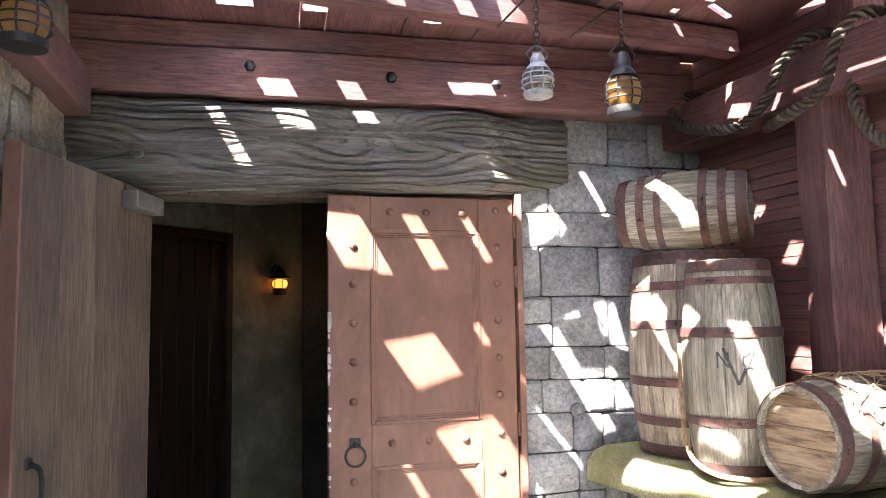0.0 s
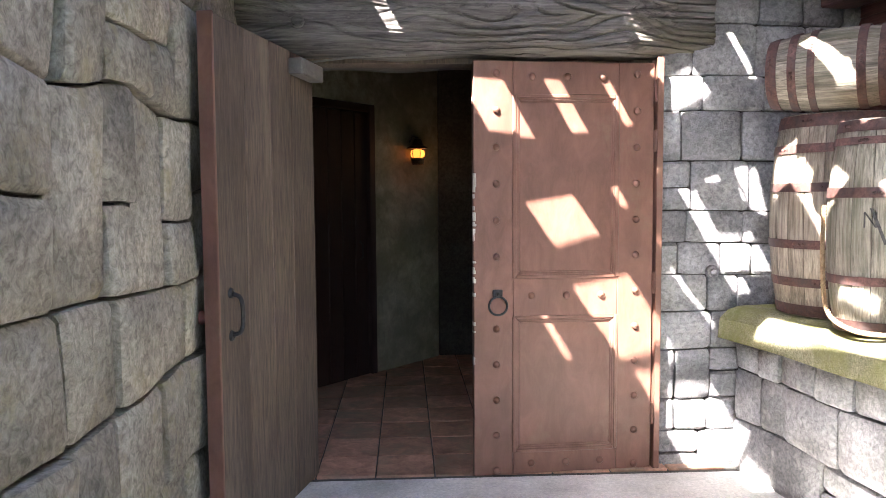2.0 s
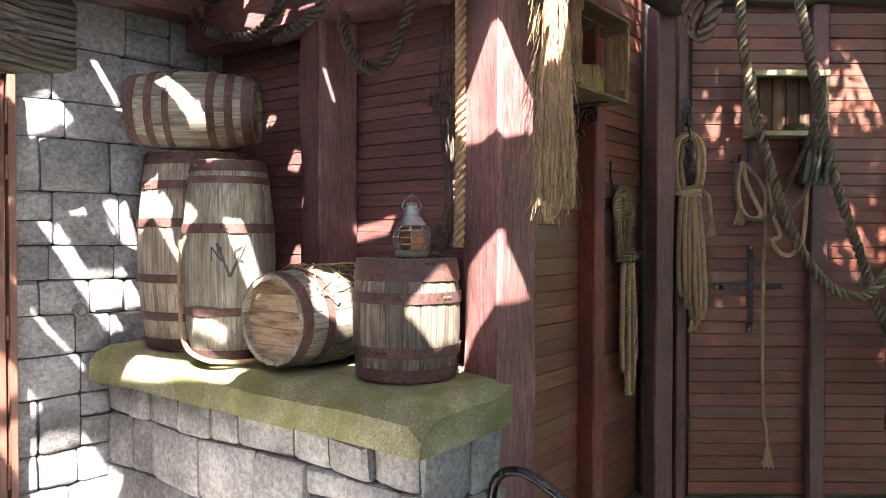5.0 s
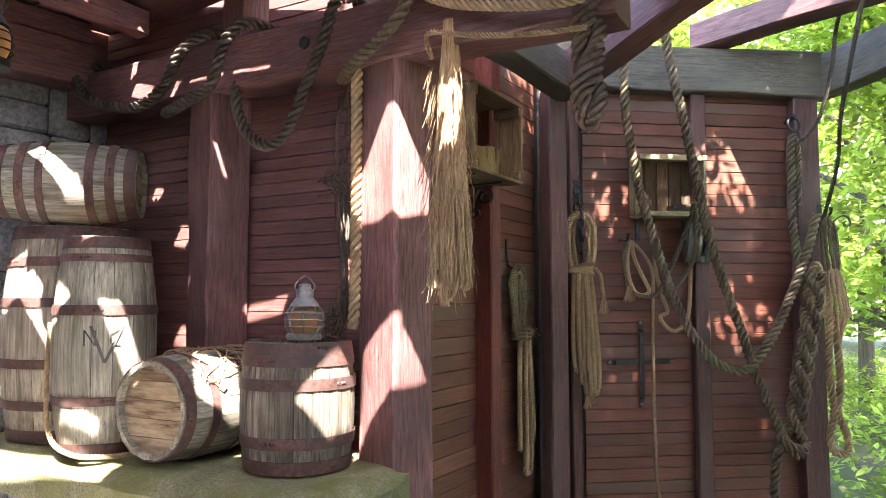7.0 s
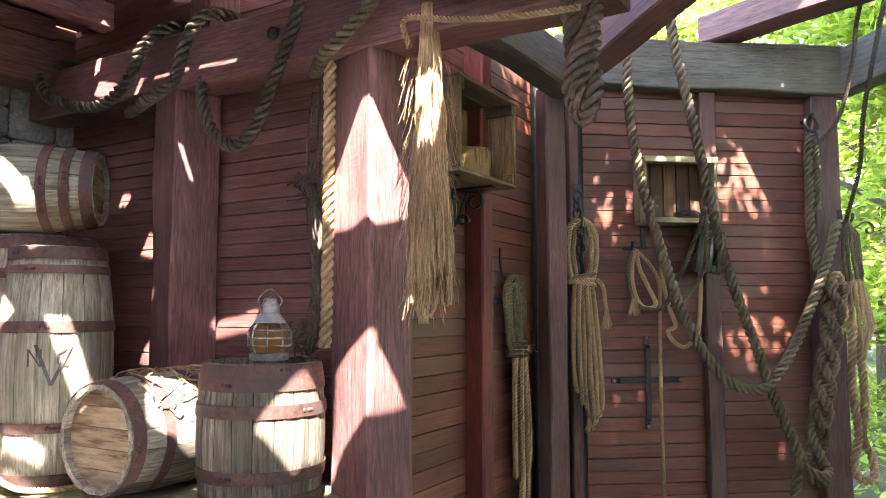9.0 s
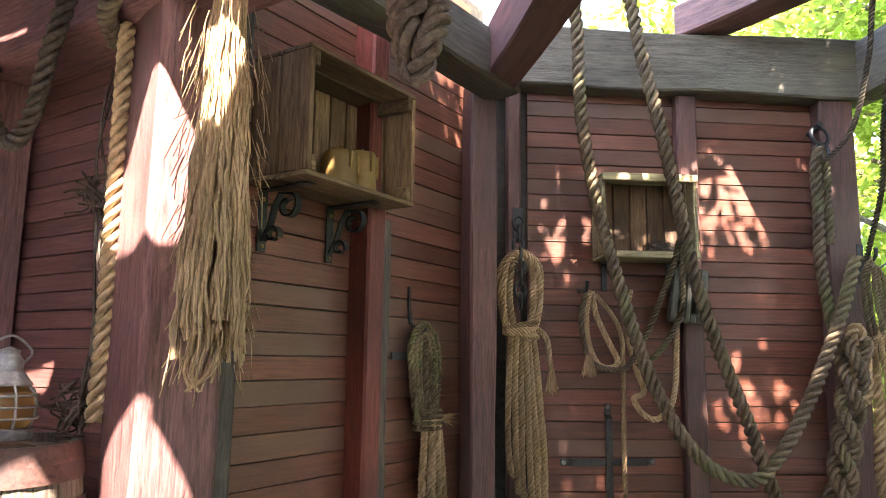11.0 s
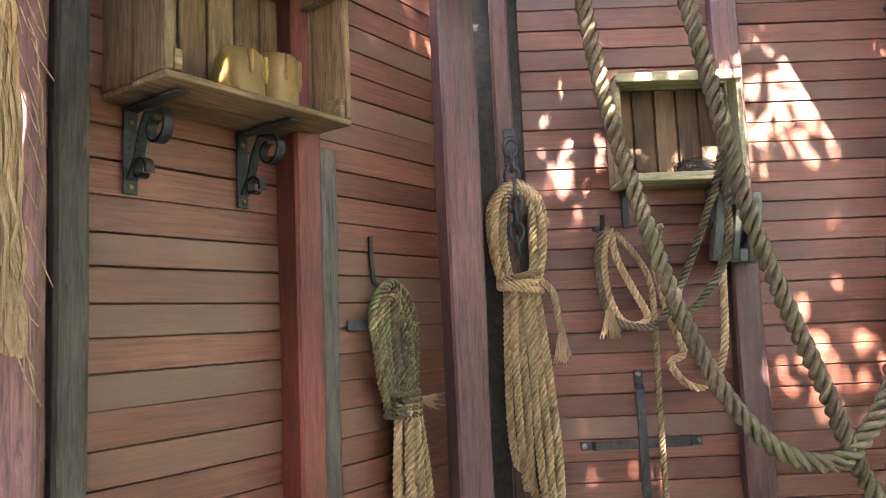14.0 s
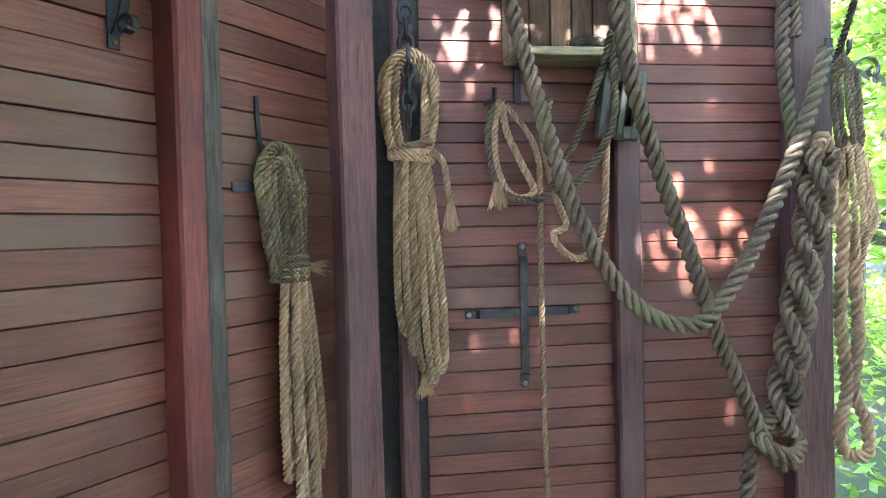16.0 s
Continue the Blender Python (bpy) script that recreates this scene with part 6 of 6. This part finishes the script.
def tree(x, y, height, seed, crown_low, crown_r, leaves, size=0.06, label="fresh green leafy tree in the wood behind", lean=(0, 0), mat=LEAF):
    rg = random.Random(seed)
    ob = thing("tree", label, "tree", pose(x, y, 0), "wood trees")
    g = Geo()
    trunk = [(lean[0] * t ** 1.5 + rg.uniform(-0.08, 0.08) * t, lean[1] * t ** 1.5 + rg.uniform(-0.08, 0.08) * t, height * t) for t in np.linspace(0, 1, 8)]
    g.tube(smooth_path(trunk, 0.4), [0.16 * height / 8 * (1 - 0.85 * t) for t in np.linspace(0, 1, len(smooth_path(trunk, 0.4)))], 9)
    tips = []
    limbs = Geo()
    for i in range(26):
        t = rg.uniform(crown_low / height, 1.0)
        k = min(6, int(t * 7))
        b = Vector(trunk[k]).lerp(Vector(trunk[k + 1]), t * 7 - k)
        a = rg.uniform(0, math.tau)
        l = crown_r * rg.uniform(0.55, 1.15) * (1.1 - 0.5 * t)
        e = b + Vector((math.cos(a) * l, math.sin(a) * l, rg.uniform(-0.1, 0.5) * l))
        mid = b.lerp(e, 0.5) + Vector((0, 0, 0.12 * l))
        pth = smooth_path([b, mid, e], 0.2)
        limbs.tube(pth, [0.035 * (1 - 0.85 * q) + 0.004 for q in np.linspace(0, 1, len(pth))], 5)
        for q in range(7):
            u = rg.uniform(0.3, 1.05)
            tips.append(tuple(b.lerp(e, u) + Vector((rg.uniform(-0.3, 0.3), rg.uniform(-0.3, 0.3), rg.uniform(-0.2, 0.3)))))
    part("trunk", g, BARK, ob, recalc=False)
    tagged(part("branchwork", limbs, BARK, ob, recalc=False), kind="stuff")
    part("crown", leaf_cloud(tips, leaves, size, seed, (0.22, 0.22, 0.13)), mat, ob, recalc=False, smooth=False)
    return ob


tree(8.2, 0.6, 4.4, 1, 1.2, 2.2, 9000, 0.06)
tree(9.5, 3.2, 5.0, 2, 2.0, 2.6, 9000, 0.07)
tree(7.6, -2.2, 8.0, 3, 2.0, 2.3, 8000, 0.06)
tree(12.5, 1.4, 6.0, 4, 1.0, 3.2, 9000, 0.09)
tree(12.0, -3.4, 10.0, 5, 1.0, 3.2, 8000, 0.09)
tree(14.5, 5.0, 7.0, 6, 1.5, 3.6, 9000, 0.1)
tree(18.0, 0.5, 8.0, 8, 0.8, 4.5, 9000, 0.14)
tree(19.0, -6.0, 13.0, 9, 0.8, 4.5, 8000, 0.14)
tree(20.0, 8.0, 9.0, 10, 0.8, 4.5, 8000, 0.14)
# out of view: tree, crown and hedge added to hold light off the corner
tree(2.6, -4.6, 7.6, 21, 4.6, 2.3, 15000, 0.075, "added unseen tree that shades the boarded corner", mat=SHADELEAF)
canopy = [(rng.uniform(4.0, 6.8), rng.uniform(-5.0, 0.3), rng.uniform(4.5, 6.2)) for _ in range(90)]
canopy_tree = thing("tree", "added unseen leafy crown that dims the boarded corner", "tree", group="wood trees")
part("trunk", Geo().tube(smooth_path([(5.2, -4.8, 0), (5.1, -4.6, 2.5), (4.7, -3.4, 4.6), (4.3, -2.0, 5.6)], 0.3), 0.11, 9), BARK, canopy_tree, recalc=False)
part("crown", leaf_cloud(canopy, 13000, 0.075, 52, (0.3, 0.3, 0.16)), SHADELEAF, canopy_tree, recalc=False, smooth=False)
hedge_tips = [(rng.uniform(-2.6, 7.5), -3.0 + rng.uniform(-0.5, 0.5), rng.uniform(0.1, 3.6)) for _ in range(240)]
solo("hedge", leaf_cloud(hedge_tips, 24000, 0.085, 61, (0.3, 0.25, 0.25)), SHADELEAF, "added unseen hedge that screens light from the corner", "hedge", kind="stuff", recalc=False)
# two more trees added out of view behind the path
tree(-1.5, -7.5, 9.0, 22, 3.0, 2.6, 6000, 0.08, "added unseen tree behind the path", mat=SHADELEAF)
tree(6.0, -7.5, 9.0, 23, 2.0, 2.8, 7000, 0.08, "added unseen tree behind the path", mat=SHADELEAF)
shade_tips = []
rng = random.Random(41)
# openings in the added, unseen crown, set to place sun dapples: centre and half widths
DAPPLE_GAPS = [(2.74, 0.30, 0.19, 0.21), (3.45, -0.13, 0.29, 0.25), (2.97, -0.72, 0.24, 0.22), (2.85, -0.52, 0.2, 0.1), (1.45, 0.42, 0.24, 0.26), (1.2, 0.1, 0.3, 0.4)]
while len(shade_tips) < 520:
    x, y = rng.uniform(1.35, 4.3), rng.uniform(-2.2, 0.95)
    if all(((x - cx) / rx) ** 2 + ((y - cy) / ry) ** 2 > 1 for cx, cy, rx, ry in DAPPLE_GAPS):
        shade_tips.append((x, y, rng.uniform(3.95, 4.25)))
bough = thing("tree", "added unseen leafy bough, opened to dapple the boarded corner", "tree", group="wood trees")
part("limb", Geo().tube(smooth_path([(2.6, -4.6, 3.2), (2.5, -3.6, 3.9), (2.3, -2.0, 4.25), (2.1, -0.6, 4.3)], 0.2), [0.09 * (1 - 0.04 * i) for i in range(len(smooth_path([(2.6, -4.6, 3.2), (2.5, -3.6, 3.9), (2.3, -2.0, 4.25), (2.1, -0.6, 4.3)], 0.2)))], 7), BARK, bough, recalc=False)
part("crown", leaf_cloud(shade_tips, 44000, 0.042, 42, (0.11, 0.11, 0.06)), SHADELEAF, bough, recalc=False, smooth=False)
low = [(rng.uniform(5.4, 16), rng.uniform(-6, 6), abs(rng.gauss(0.2, 0.16))) for _ in range(700)]
solo("undergrowth", leaf_cloud(low, 24000, 0.05, 6, (0.3, 0.3, 0.12)), LEAF, "dense bright green low woodland plants", "plants", kind="stuff", recalc=False)
far = [(26 + rng.uniform(-3, 3), rng.uniform(-28, 28), rng.uniform(0, 7.5)) for _ in range(700)]
solo("far_woods", leaf_cloud(far, 26000, 0.3, 9, (0.8, 0.8, 0.6)), LEAF, "far bright green woodland edge", "woods", kind="stuff", recalc=False)
over = [(rng.uniform(4.6, 6.2), rng.uniform(-1.2, 1.6), rng.uniform(3.6, 4.8)) for _ in range(24)]
twigs = Geo()
for p in over:
    twigs.tube([(6.8, 1.0, 4.4), tuple((Vector((6.8, 1.0, 4.4)).lerp(Vector(p), 0.5) + Vector((0, 0, 0.2)))), p], [0.015, 0.009, 0.003], 4)
hang = thing("branch", "overhanging twigs with young green leaves", "branch")
part("twigs", twigs, BARK, hang, recalc=False)
part("leaves", leaf_cloud(over, 1500, 0.045, 12, (0.22, 0.22, 0.12)), LEAF, hang, recalc=False, smooth=False)

# ---- stones and tiles, piece by piece ----
masonry(wall_north, 1.25, 2.6, (0.15, 0.26), (0.16, 0.34), STONE, 12, 0.006, 0.022, 0.012, u0=1.17, v0=0.0, break_rows=0.18)
masonry(wall_left, 4.8, 3.0, (0.3, 0.58), (0.2, 0.42), STONELEFT, 19, 0.012, 0.05, 0.075, u0=0.3, grid=(0, 0.07, 0.5, 0.93, 1), back=-0.06, break_rows=0.4)
masonry(wall_shelf, 1.98, 0.695, (0.18, 0.33), (0.17, 0.42), STONE, 33, 0.008, 0.035, 0.04, break_rows=0.2)
wall_shelf_end = thing("wall_shelf_end", "pale rough stone end of the low wall", "wall", HOUSE @ pose(-0.43, -0.14, 0), kind="structure")
masonry(wall_shelf_end, 0.5, 0.695, (0.15, 0.28), (0.15, 0.3), STONE, 35, 0.008, 0.03, 0.02, break_rows=0.15)
floor = thing("floor", "worn terracotta square floor tiles", "floor", pose(0, 0, 0), kind="structure")
part("bed", Geo().box((-1.9, 3.43, -0.05), (2.5, 7.2, 0.008)), MORTARUNLIT, floor)
tile_mesh = mesh("tile", Geo().box((-0.147, -0.147, 0), (0.147, 0.147, 0.018), 0.005), TILE)
rng = random.Random(3)
for i in range(9):
    for j in range(11):
        x, y = -1.05 + i * 0.302, 3.60 + j * 0.302
        part("tile", tile_mesh, None, floor, m=pose(x, y, rng.uniform(-0.001, 0.003), rng.uniform(-0.3, 0.3), rng.uniform(-0.3, 0.3), 90 * rng.randint(0, 3)))
